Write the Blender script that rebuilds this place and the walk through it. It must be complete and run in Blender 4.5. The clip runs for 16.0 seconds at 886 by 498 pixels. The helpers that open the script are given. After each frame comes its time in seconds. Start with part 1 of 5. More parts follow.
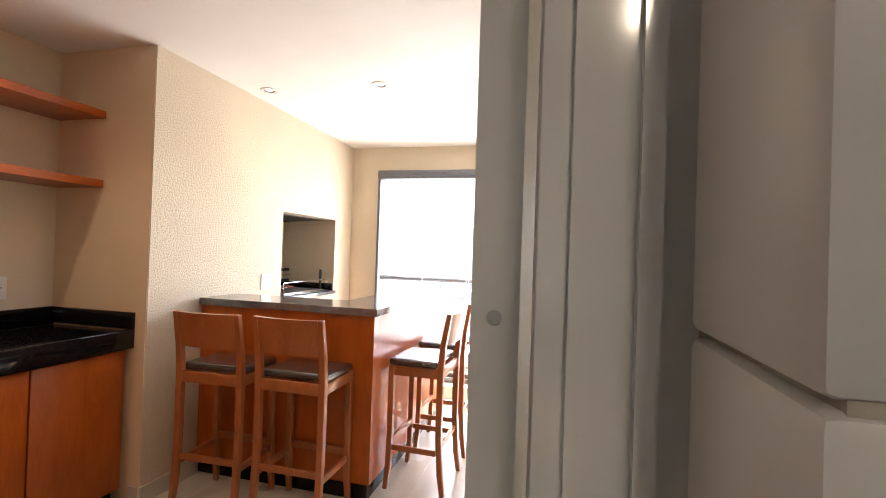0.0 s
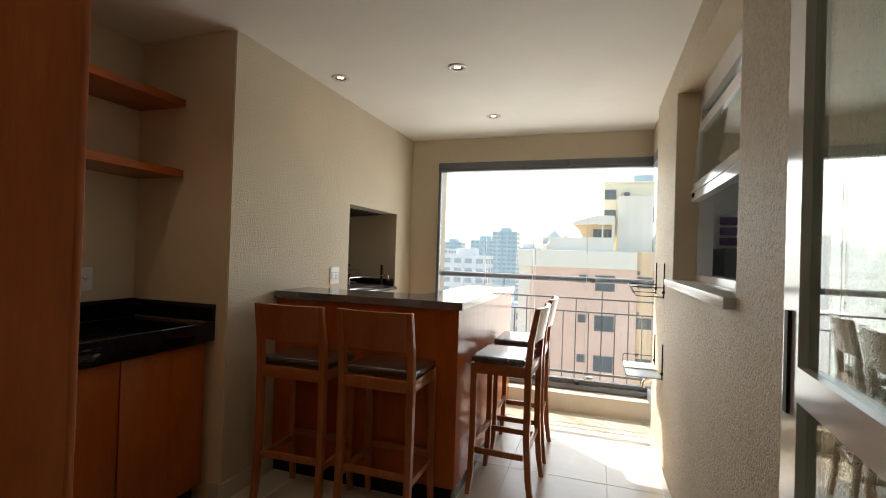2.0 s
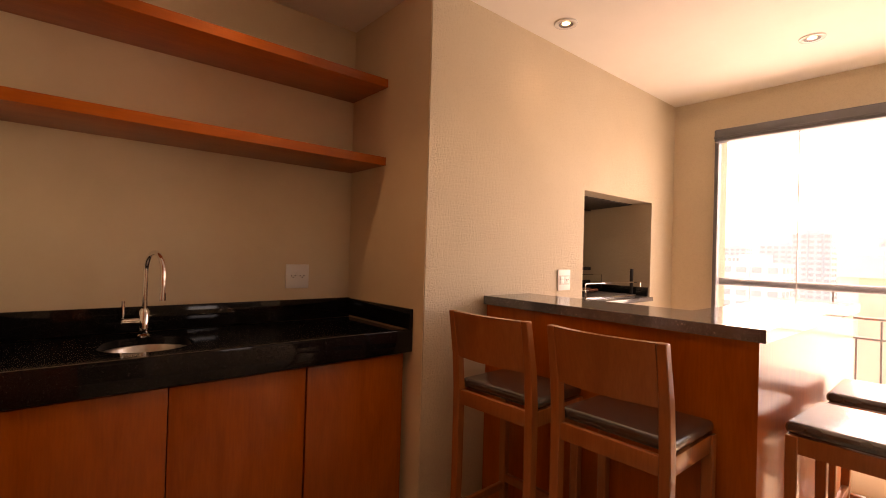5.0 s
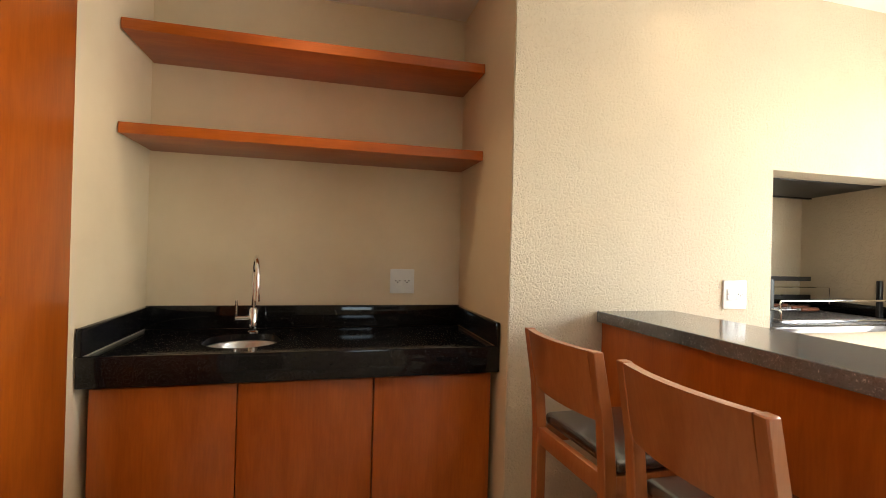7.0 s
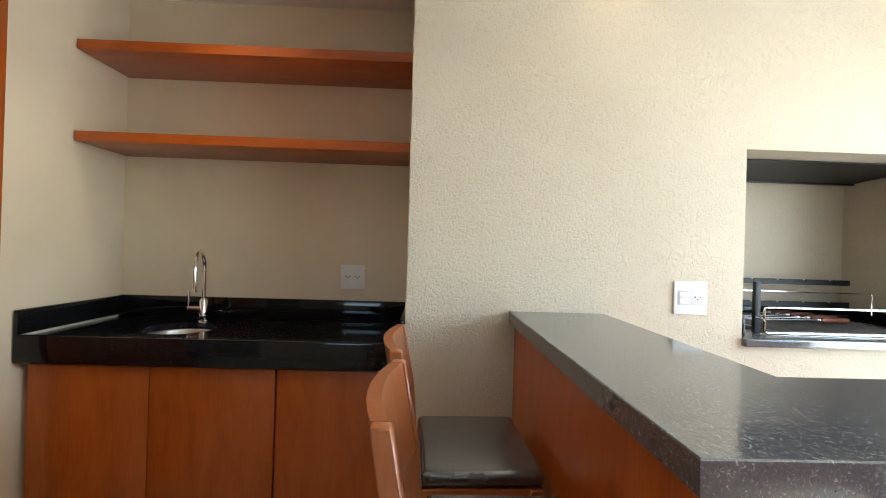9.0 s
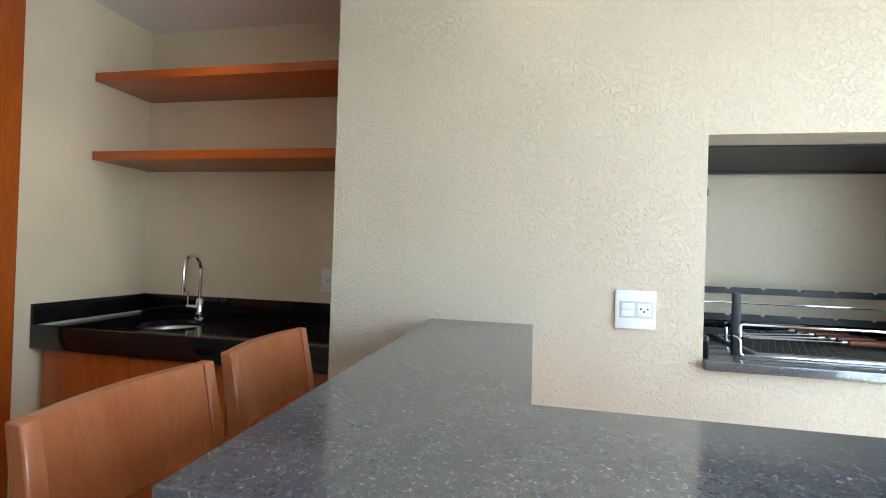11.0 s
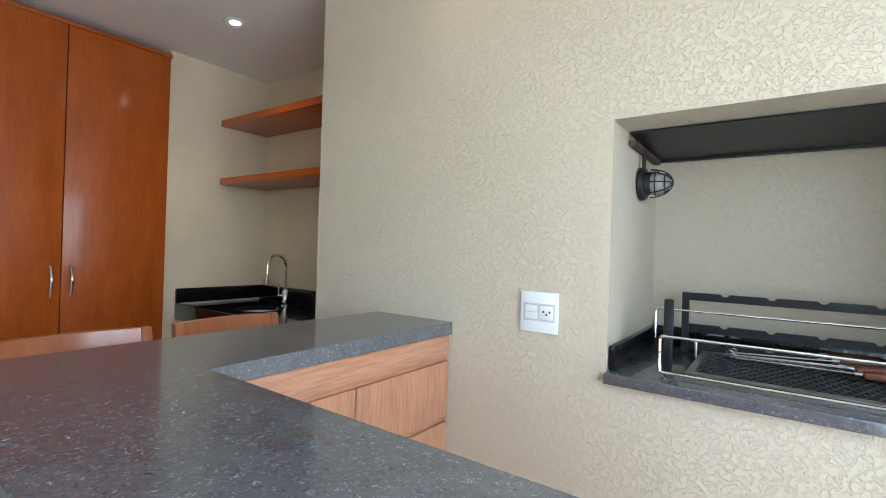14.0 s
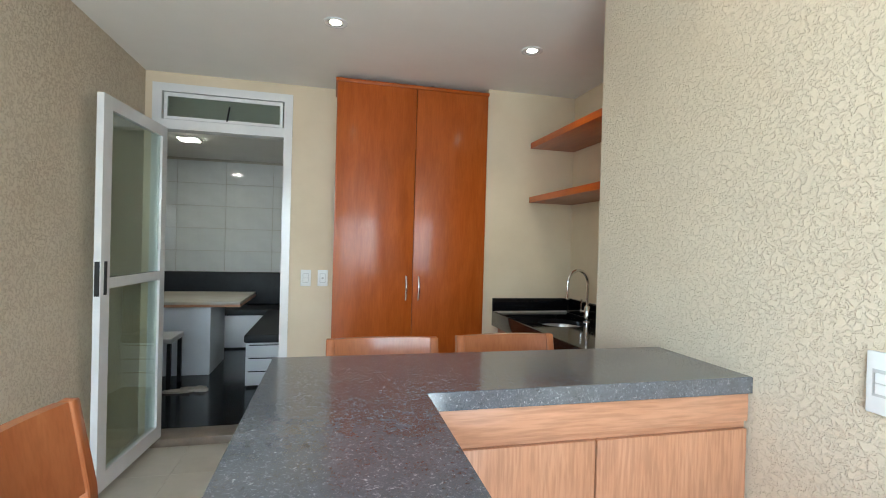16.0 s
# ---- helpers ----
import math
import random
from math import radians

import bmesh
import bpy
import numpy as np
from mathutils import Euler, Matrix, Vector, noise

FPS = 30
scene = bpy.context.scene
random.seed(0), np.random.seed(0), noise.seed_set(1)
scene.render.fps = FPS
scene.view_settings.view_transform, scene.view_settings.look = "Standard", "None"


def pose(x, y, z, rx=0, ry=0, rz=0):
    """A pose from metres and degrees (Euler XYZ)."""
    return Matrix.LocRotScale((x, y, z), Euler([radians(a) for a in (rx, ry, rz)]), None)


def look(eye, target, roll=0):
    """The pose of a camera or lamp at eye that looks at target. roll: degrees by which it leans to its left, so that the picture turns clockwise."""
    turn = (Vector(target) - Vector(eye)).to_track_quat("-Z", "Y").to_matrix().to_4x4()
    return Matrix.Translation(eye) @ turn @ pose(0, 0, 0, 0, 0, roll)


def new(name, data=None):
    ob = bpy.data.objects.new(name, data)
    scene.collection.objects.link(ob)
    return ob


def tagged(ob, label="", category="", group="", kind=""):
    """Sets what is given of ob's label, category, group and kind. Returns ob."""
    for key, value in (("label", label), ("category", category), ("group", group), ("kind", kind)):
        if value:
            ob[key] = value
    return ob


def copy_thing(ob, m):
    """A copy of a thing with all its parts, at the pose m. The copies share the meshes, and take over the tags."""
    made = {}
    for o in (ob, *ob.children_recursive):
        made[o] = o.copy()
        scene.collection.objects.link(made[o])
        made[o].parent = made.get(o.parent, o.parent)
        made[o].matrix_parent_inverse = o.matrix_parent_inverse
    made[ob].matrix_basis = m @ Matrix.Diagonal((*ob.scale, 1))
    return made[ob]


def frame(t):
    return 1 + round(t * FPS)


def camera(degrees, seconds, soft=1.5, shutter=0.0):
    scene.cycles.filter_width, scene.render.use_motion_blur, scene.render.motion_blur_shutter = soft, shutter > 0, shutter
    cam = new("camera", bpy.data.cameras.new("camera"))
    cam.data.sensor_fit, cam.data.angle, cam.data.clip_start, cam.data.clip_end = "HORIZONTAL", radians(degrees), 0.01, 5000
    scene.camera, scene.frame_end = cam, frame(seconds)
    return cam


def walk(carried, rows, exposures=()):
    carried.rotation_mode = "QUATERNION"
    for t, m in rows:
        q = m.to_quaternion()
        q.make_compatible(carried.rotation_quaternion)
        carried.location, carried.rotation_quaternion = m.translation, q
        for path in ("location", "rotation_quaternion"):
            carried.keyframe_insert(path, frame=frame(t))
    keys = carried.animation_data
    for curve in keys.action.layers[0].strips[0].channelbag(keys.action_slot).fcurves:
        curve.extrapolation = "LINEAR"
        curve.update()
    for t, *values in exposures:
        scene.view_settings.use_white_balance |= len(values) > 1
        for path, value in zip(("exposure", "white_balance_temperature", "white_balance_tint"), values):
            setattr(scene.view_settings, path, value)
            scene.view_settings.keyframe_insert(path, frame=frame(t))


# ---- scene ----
import itertools

cam = camera(87.4, 16.0, 1.0)
METRES, EYE, TILT, LEAN, TURN = 4.5, 1.395, 0.0, 0.0, 14.3
ROWS = [
    (0.0, 0.0, 0.0, 0.0, -0.02, 0.54, -1.95),
    (0.5, -0.024, 0.0051, -0.0084, 1.88, 0.74, -1.82),
    (1.0, -0.042, 0.0074, -0.0121, 2.95, 0.6, -1.88),
    (1.5, -0.0565, 0.014, -0.0136, 3.22, 0.56, -1.9),
    (2.0, -0.0651, 0.0351, -0.0157, 4.2, 0.54, -1.84),
    (2.5, -0.0662, 0.0678, -0.0183, 7.25, 0.43, -1.76),
    (3.0, -0.0646, 0.0986, -0.0195, 13.39, 0.29, -1.73),
    (3.5, -0.0674, 0.1242, -0.0209, 19.53, 0.23, -1.78),
    (4.0, -0.0737, 0.1541, -0.0263, 23.49, 0.29, -1.88),
    (4.5, -0.0786, 0.1809, -0.0271, 27.76, 0.32, -1.83),
    (5.0, -0.0802, 0.2018, -0.0278, 35.11, 0.52, -1.65),
    (7.5, -0.0251, 0.3769, -0.0224, 66.15, 0.16, -1.54),
    (8.0, -0.0077, 0.4207, -0.0222, 69.88, 0.23, -1.6),
    (8.5, 0.0027, 0.4559, -0.0222, 72.39, 0.17, -1.64),
    (9.0, 0.0096, 0.4961, -0.0253, 73.93, 0.11, -1.74),
    (9.5, 0.0169, 0.5338, -0.0244, 75.53, 0.17, -1.71),
    (12.0, 0.0314, 0.726, -0.0179, 97.33, 0.32, -1.93),
    (12.5, 0.0412, 0.769, -0.0154, 102.08, 0.2, -1.92),
    (13.0, 0.0416, 0.8033, -0.016, 105.38, 0.18, -1.97),
    (13.5, 0.0287, 0.8323, -0.0192, 107.38, 0.14, -1.99),
    (14.0, 0.0153, 0.8543, -0.0182, 111.48, 0.04, -1.89),
    (14.5, 0.005, 0.8696, -0.0126, 119.91, -0.12, -1.81),
    (15.0, -0.0021, 0.8804, -0.0094, 130.6, -0.23, -1.7),
    (15.5, -0.0187, 0.8838, -0.0071, 140.67, -0.32, -1.58),
    (16.0, -0.04, 0.8818, -0.0036, 152.22, -0.48, -1.58),
]
EXPOSURES = [(0.0, 3.44, 7000, 21), (0.6, 2.14, 6900, 10), (1.5, 1.50, 6600, 6), (2.5, 1.62, 8700, 20), (3.0, 1.56, 9400, 23), (4.0, 1.72, 10400, 28), (4.5, 2.02, 11700, 35), (5.0, 2.39, 12700, 48), (7.3, 3.29, 7100, 11),
             (8.0, 3.12, 6700, 11), (9.0, 3.06, 6080, 7), (12.0, 2.67, 5600, 5), (13.5, 2.52, 5620, 6), (15.2, 2.58, 5720, 6), (16.0, 2.87, 5850, 4)]
walk(cam, [(t, pose(0, 0, EYE, TILT, LEAN, TURN) @ pose(METRES * x, METRES * y, METRES * z, 90 + pitch, roll, yaw)) for t, x, y, z, yaw, pitch, roll in ROWS], EXPOSURES)

# ---- light ----
world = bpy.data.worlds.new("world")
scene.world = world
world.use_nodes = True
wn = world.node_tree.nodes
sky = wn.new("ShaderNodeTexSky")
sky.sky_type = "NISHITA"
sky.sun_disc = False
SUN_EL, SUN_AZ = 43.0, -48.0          # degrees; azimuth measured from +y towards +x
sky.sun_elevation = radians(SUN_EL)
sky.sun_rotation = radians(SUN_AZ)
world.node_tree.links.new(sky.outputs["Color"], wn["Background"].inputs["Color"])
wn["Background"].inputs["Strength"].default_value = 0.15

sun_data = bpy.data.lights.new("sun", "SUN")
sun_data.energy = 3.7
sun_data.angle = radians(0.5)
sun_data.color = (1.0, 0.93, 0.82)
sun = new("sun", sun_data)
sun.matrix_basis = look((-12, 20, 35), (-12 - math.sin(radians(SUN_AZ)) * math.cos(radians(SUN_EL)), 20 - math.cos(radians(SUN_AZ)) * math.cos(radians(SUN_EL)), 35 - math.sin(radians(SUN_EL))))

# the recessed ceiling downlights
for dx, dy, watts in ((-1.145, 1.345, 1.6), (-2.24, 1.325, 2.3), (-2.03, 2.85, 0.4), (-1.20, 2.87, 0.4), (-1.20, 3.94, 0.4)):
    spot_data = bpy.data.lights.new("downlight_beam", "SPOT")
    spot_data.energy, spot_data.color = watts, (1.0, 0.80, 0.58)
    spot_data.spot_size, spot_data.spot_blend, spot_data.shadow_soft_size = radians(112), 0.8, 0.03
    beam = new("downlight_beam", spot_data)
    beam.matrix_basis = pose(dx, dy, 2.490)

# extra area lamp just outside the balcony glazing, added to strengthen the sky light
sky_fill_data = bpy.data.lights.new("glazing_fill_lamp", "AREA")
sky_fill_data.shape, sky_fill_data.size, sky_fill_data.size_y = "RECTANGLE", 1.9, 2.0
sky_fill_data.energy, sky_fill_data.color = 12.0, (0.92, 0.97, 1.0)
sky_fill = new("glazing_fill_lamp", sky_fill_data)
sky_fill.matrix_basis = look((-0.9, 4.72, 1.25), (-0.9, 0, 1.0))

# ---- materials ----
def material(name, color, rough=0.5, metal=0.0, spec=0.5):
    m = bpy.data.materials.new(name)
    m.use_nodes = True
    b = m.node_tree.nodes["Principled BSDF"]
    b.inputs["Base Color"].default_value = (*color, 1)
    b.inputs["Roughness"].default_value = rough
    b.inputs["Metallic"].default_value = metal
    b.inputs["Specular IOR Level"].default_value = spec
    return m, m.node_tree, b


def node(tree, kind, **inputs):
    n = tree.nodes.new(kind)
    for key, value in inputs.items():
        n.inputs[key.replace("_", " ")].default_value = value
    return n


def coords(tree, scale=(1, 1, 1)):
    c = tree.nodes.new("ShaderNodeTexCoord")
    mp = tree.nodes.new("ShaderNodeMapping")
    mp.inputs["Scale"].default_value = scale
    tree.links.new(c.outputs["Object"], mp.inputs["Vector"])
    return mp.outputs["Vector"]


def ramp(tree, source, stops):
    r = tree.nodes.new("ShaderNodeValToRGB")
    e = r.color_ramp.elements
    while len(e) < len(stops):
        e.new(0.5)
    for k, (p, c) in enumerate(stops):
        e[k].position = p
        e[k].color = (*c, 1) if len(c) == 3 else c
    tree.links.new(source, r.inputs["Fac"])
    return r.outputs["Color"]


def bump(tree, bsdf, height, strength, distance):
    b = tree.nodes.new("ShaderNodeBump")
    b.inputs["Strength"].default_value = strength
    b.inputs["Distance"].default_value = distance
    tree.links.new(height, b.inputs["Height"])
    tree.links.new(b.outputs["Normal"], bsdf.inputs["Normal"])
    return b


def mottled(name, dark, light, scale, rough, grain=0.0, grain_scale=200.0, spec=0.5, stretch=(1, 1, 1), metal=0.0):
    m, t, b = material(name, light, rough, metal, spec)
    v = coords(t, stretch)
    n = node(t, "ShaderNodeTexNoise", Scale=scale, Detail=6.0, Roughness=0.6)
    t.links.new(v, n.inputs["Vector"])
    t.links.new(ramp(t, n.outputs["Fac"], [(0.3, dark), (0.7, light)]), b.inputs["Base Color"])
    if grain:
        g = node(t, "ShaderNodeTexNoise", Scale=grain_scale, Detail=4.0)
        t.links.new(v, g.inputs["Vector"])
        bump(t, b, g.outputs["Fac"], grain, 0.002)
    return m


def wood_material(name, dark, mid, light, along, rough=0.4, coat=0.5, grain=0.35):
    """Varnished veneer with its grain along one axis."""
    m, t, b = material(name, mid, rough, 0.0, 0.25)
    s = [9.0, 9.0, 9.0]
    s["xyz".index(along)] = 1.8
    v = coords(t, s)
    info = t.nodes.new("ShaderNodeObjectInfo")
    shift = t.nodes.new("ShaderNodeVectorMath")
    shift.operation = "MULTIPLY_ADD"
    shift.inputs[1].default_value = (37.0, 11.0, 23.0)
    t.links.new(info.outputs["Random"], shift.inputs[0])
    t.links.new(v, shift.inputs[2])
    n = node(t, "ShaderNodeTexNoise", Scale=1.6, Detail=7.0, Roughness=0.62, Distortion=0.6)
    t.links.new(shift.outputs[0], n.inputs["Vector"])
    fine = [140.0, 140.0, 140.0]
    fine["xyz".index(along)] = 11.0
    v2 = coords(t, fine)
    n2 = node(t, "ShaderNodeTexNoise", Scale=1.0, Detail=3.0)
    t.links.new(v2, n2.inputs["Vector"])
    c1 = ramp(t, n.outputs["Fac"], [(0.28, dark), (0.5, mid), (0.72, light)])
    c2 = ramp(t, n2.outputs["Fac"], [(0.35, (0.72, 0.7, 0.68)), (0.6, (1, 1, 1))])
    mix = t.nodes.new("ShaderNodeMix")
    mix.data_type, mix.blend_type = "RGBA", "MULTIPLY"
    mix.inputs[0].default_value = grain
    t.links.new(c1, mix.inputs[6])
    t.links.new(c2, mix.inputs[7])
    t.links.new(mix.outputs[2], b.inputs["Base Color"])
    b.inputs["Coat Weight"].default_value = coat
    b.inputs["Coat Roughness"].default_value = 0.16
    bump(t, b, n2.outputs["Fac"], 0.12, 0.001)
    return m


def granite_material(name, base, fleck, bright, rough, spec=0.5, ior=1.5):
    m, t, b = material(name, base, rough, 0.0, spec)
    b.inputs["IOR"].default_value = ior
    v = coords(t)
    n = node(t, "ShaderNodeTexNoise", Scale=150.0, Detail=3.0, Roughness=0.65, Distortion=1.2)
    t.links.new(v, n.inputs["Vector"])
    c1 = ramp(t, n.outputs["Fac"], [(0.30, [0.45 * q for q in base]), (0.42, base), (0.55, base), (0.63, fleck), (0.72, bright)])
    n2 = node(t, "ShaderNodeTexNoise", Scale=26.0, Detail=6.0)
    t.links.new(v, n2.inputs["Vector"])
    c2 = ramp(t, n2.outputs["Fac"], [(0.35, (0.86, 0.86, 0.87)), (0.65, (1.06, 1.06, 1.06))])
    mix = t.nodes.new("ShaderNodeMix")
    mix.data_type, mix.blend_type = "RGBA", "MULTIPLY"
    mix.inputs[0].default_value = 1.0
    t.links.new(c1, mix.inputs[6])
    t.links.new(c2, mix.inputs[7])
    t.links.new(mix.outputs[2], b.inputs["Base Color"])
    n3 = node(t, "ShaderNodeTexNoise", Scale=90.0, Detail=2.0)
    t.links.new(v, n3.inputs["Vector"])
    bump(t, b, n3.outputs["Fac"], 0.012, 0.001)
    return m


def render_coat(name, low, high, scale, depth, strength=0.9):
    """Trowelled acrylic wall coating: flat flakes with steep edges over a lower ground."""
    m, t, b = material(name, high, 0.62, 0.0, 0.35)
    v = coords(t)
    warp = node(t, "ShaderNodeTexNoise", Scale=scale * 0.8, Detail=2.0)
    t.links.new(v, warp.inputs["Vector"])
    add = t.nodes.new("ShaderNodeVectorMath")
    add.operation = "MULTIPLY_ADD"
    add.inputs[1].default_value = (1.3 / scale, 1.3 / scale, 1.3 / scale)
    t.links.new(warp.outputs["Color"], add.inputs[0])
    t.links.new(v, add.inputs[2])
    n = node(t, "ShaderNodeTexNoise", Scale=scale, Detail=2.5, Roughness=0.55, Distortion=0.8)
    t.links.new(add.outputs[0], n.inputs["Vector"])
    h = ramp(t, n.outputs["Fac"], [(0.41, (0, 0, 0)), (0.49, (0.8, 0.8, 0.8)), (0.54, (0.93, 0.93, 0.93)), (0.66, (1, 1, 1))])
    fine = node(t, "ShaderNodeTexNoise", Scale=scale * 6, Detail=3.0)
    t.links.new(v, fine.inputs["Vector"])
    mul = t.nodes.new("ShaderNodeMath")
    mul.operation = "MULTIPLY_ADD"
    mul.inputs[1].default_value = 0.06
    t.links.new(fine.outputs["Fac"], mul.inputs[0])
    t.links.new(h, mul.inputs[2])
    stain = node(t, "ShaderNodeTexNoise", Scale=1.7, Detail=5.0)
    t.links.new(v, stain.inputs["Vector"])
    mix = t.nodes.new("ShaderNodeMix")
    mix.data_type, mix.blend_type = "RGBA", "MULTIPLY"
    mix.inputs[0].default_value = 1.0
    # lower ground coloured darker than the flakes: relief shade put into the colour
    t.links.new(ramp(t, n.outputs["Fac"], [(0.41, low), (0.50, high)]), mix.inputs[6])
    t.links.new(ramp(t, stain.outputs["Fac"], [(0.3, (0.92, 0.91, 0.89)), (0.7, (1, 1, 1))]), mix.inputs[7])
    t.links.new(mix.outputs[2], b.inputs["Base Color"])
    bump(t, b, mul.outputs[0], strength, depth)
    return m


def glass_material(name, tint=(1, 1, 1), rough=0.0):
    m = bpy.data.materials.new(name)
    m.use_nodes = True
    t = m.node_tree
    t.nodes.remove(t.nodes["Principled BSDF"])
    clear = t.nodes.new("ShaderNodeBsdfTransparent")
    clear.inputs["Color"].default_value = (*tint, 1)
    gloss = t.nodes.new("ShaderNodeBsdfGlossy")
    gloss.inputs["Roughness"].default_value = rough
    edge = t.nodes.new("ShaderNodeLayerWeight")
    edge.inputs["Blend"].default_value = 0.5
    power = t.nodes.new("ShaderNodeMath")
    power.operation = "POWER"
    power.inputs[1].default_value = 4.0
    fres = t.nodes.new("ShaderNodeMath")
    fres.operation = "MULTIPLY_ADD"
    fres.inputs[1].default_value = 0.9
    fres.inputs[2].default_value = 0.04
    t.links.new(edge.outputs["Facing"], power.inputs[0])
    t.links.new(power.outputs[0], fres.inputs[0])
    mix = t.nodes.new("ShaderNodeMixShader")
    t.links.new(fres.outputs[0], mix.inputs[0])
    t.links.new(clear.outputs[0], mix.inputs[1])
    t.links.new(gloss.outputs[0], mix.inputs[2])
    t.links.new(mix.outputs[0], t.nodes["Material Output"].inputs["Surface"])
    return m


def glow_material(name, color, strength):
    m, t, b = material(name, color, 0.4)
    b.inputs["Emission Color"].default_value = (*color, 1)
    b.inputs["Emission Strength"].default_value = strength
    return m


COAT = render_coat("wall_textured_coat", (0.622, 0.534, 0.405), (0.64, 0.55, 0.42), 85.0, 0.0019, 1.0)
# strongest colour step: more of the relief's shade sits in the low colour
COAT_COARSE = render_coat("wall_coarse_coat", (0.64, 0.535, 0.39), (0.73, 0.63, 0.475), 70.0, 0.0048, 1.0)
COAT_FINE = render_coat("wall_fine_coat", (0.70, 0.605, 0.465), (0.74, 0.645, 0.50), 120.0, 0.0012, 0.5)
PAINT = mottled("wall_smooth_paint", (0.65, 0.54, 0.38), (0.73, 0.62, 0.45), 2.2, 0.55, 0.15, 60.0)
CEIL = mottled("ceiling_paint", (0.80, 0.78, 0.73), (0.86, 0.84, 0.79), 1.5, 0.7, 0.06, 90.0)
CHERRY = wood_material("cherry_veneer_upright", (0.33, 0.064, 0.005), (0.40, 0.086, 0.009), (0.46, 0.108, 0.013), "z")
CHERRY_X = wood_material("cherry_veneer_x", (0.33, 0.064, 0.005), (0.40, 0.086, 0.009), (0.46, 0.108, 0.013), "x")
CHERRY_Y = wood_material("cherry_veneer_y", (0.33, 0.064, 0.005), (0.40, 0.086, 0.009), (0.46, 0.108, 0.013), "y")
# the bar's cherry again, paler: window light on its inner side put into colour
PALE_VENEER = wood_material("pale_veneer", (0.45, 0.215, 0.115), (0.50, 0.245, 0.135), (0.55, 0.285, 0.165), "z", 0.4, 0.15, 0.75)
PALE_VENEER_X = wood_material("pale_veneer_x", (0.45, 0.215, 0.115), (0.50, 0.245, 0.135), (0.55, 0.285, 0.165), "x", 0.4, 0.15, 0.75)
STOOL_WOOD = wood_material("stool_wood", (0.32, 0.098, 0.032), (0.36, 0.118, 0.040), (0.41, 0.145, 0.052), "z", 0.36, 0.6)
BLACK_STONE = granite_material("black_granite", (0.006, 0.006, 0.007), (0.012, 0.012, 0.013), (0.05, 0.05, 0.05), 0.07, 0.3)
GREY_STONE = granite_material("grey_granite", (0.092, 0.097, 0.107), (0.155, 0.162, 0.175), (0.34, 0.35, 0.36), 0.12, 0.6, 1.9)
LEATHER = mottled("grey_leather", (0.030, 0.029, 0.030), (0.048, 0.046, 0.046), 8.0, 0.27, 0.25, 260.0, spec=1.0)
LEATHER.node_tree.nodes["Principled BSDF"].inputs["Coat Weight"].default_value = 0.8
LEATHER.node_tree.nodes["Principled BSDF"].inputs["Coat Roughness"].default_value = 0.22
CHROME = mottled("chrome", (0.78, 0.78, 0.78), (0.85, 0.85, 0.85), 4.0, 0.08, metal=1.0)
STEEL = mottled("brushed_steel", (0.45, 0.45, 0.46), (0.6, 0.6, 0.61), 30.0, 0.28, metal=1.0)
BLACK_IRON = mottled("black_iron", (0.008, 0.008, 0.009), (0.02, 0.02, 0.022), 20.0, 0.42, 0.3, 120.0, spec=0.3)
RAIL_PAINT = mottled("railing_paint", (0.13, 0.13, 0.13), (0.19, 0.19, 0.19), 10.0, 0.5)
DARK_ALU = mottled("dark_aluminium", (0.12, 0.13, 0.15), (0.15, 0.16, 0.185), 6.0, 0.35)
WHITE_ALU = mottled("white_aluminium", (0.70, 0.70, 0.69), (0.8, 0.8, 0.79), 3.0, 0.12, spec=0.7)
PLASTIC = mottled("white_plastic", (0.76, 0.77, 0.76), (0.80, 0.81, 0.80), 5.0, 0.32)
PLASTIC_GREY = mottled("grey_plastic", (0.50, 0.50, 0.49), (0.56, 0.56, 0.55), 5.0, 0.4)
DARK_HOLE = mottled("dark_slot", (0.01, 0.01, 0.01), (0.02, 0.02, 0.02), 5.0, 0.7)
GLASS = glass_material("clear_glass", (0.97, 0.985, 0.98))
DOOR_GLASS = glass_material("door_glass", (0.86, 0.93, 0.89))
TILE = mottled("beige_porcelain", (0.50, 0.465, 0.39), (0.59, 0.555, 0.475), 3.0, 0.22)
GROUT = mottled("tile_joint", (0.44, 0.41, 0.35), (0.52, 0.485, 0.42), 30.0, 0.8)
DARK_FLOOR = mottled("dark_kitchen_floor", (0.006, 0.008, 0.010), (0.012, 0.015, 0.018), 6.0, 0.16, spec=0.3)
WHITE_TILE = mottled("white_glazed_tile", (0.66, 0.68, 0.68), (0.74, 0.76, 0.76), 4.0, 0.05)
MATT_TILE = mottled("matt_white_tile", (0.66, 0.66, 0.64), (0.74, 0.74, 0.72), 4.0, 0.38)
WHITE_LACQUER = mottled("white_lacquer", (0.68, 0.69, 0.7), (0.75, 0.76, 0.77), 3.0, 0.3)
NAVY = mottled("dark_upholstery", (0.008, 0.009, 0.012), (0.016, 0.018, 0.022), 12.0, 0.5, 0.2, 200.0)
LAMP_GLOW = glow_material("lamp_glow", (1.0, 0.72, 0.42), 2.2)
LAMP_BRIGHT = glow_material("lamp_glow_bright", (1.0, 0.84, 0.6), 4.0)
# coat of the niche's inner faces, darker than the wall's
COAT_NICHE = render_coat("niche_render", (0.49, 0.426, 0.327), (0.50, 0.435, 0.335), 60.0, 0.0014, 0.8)

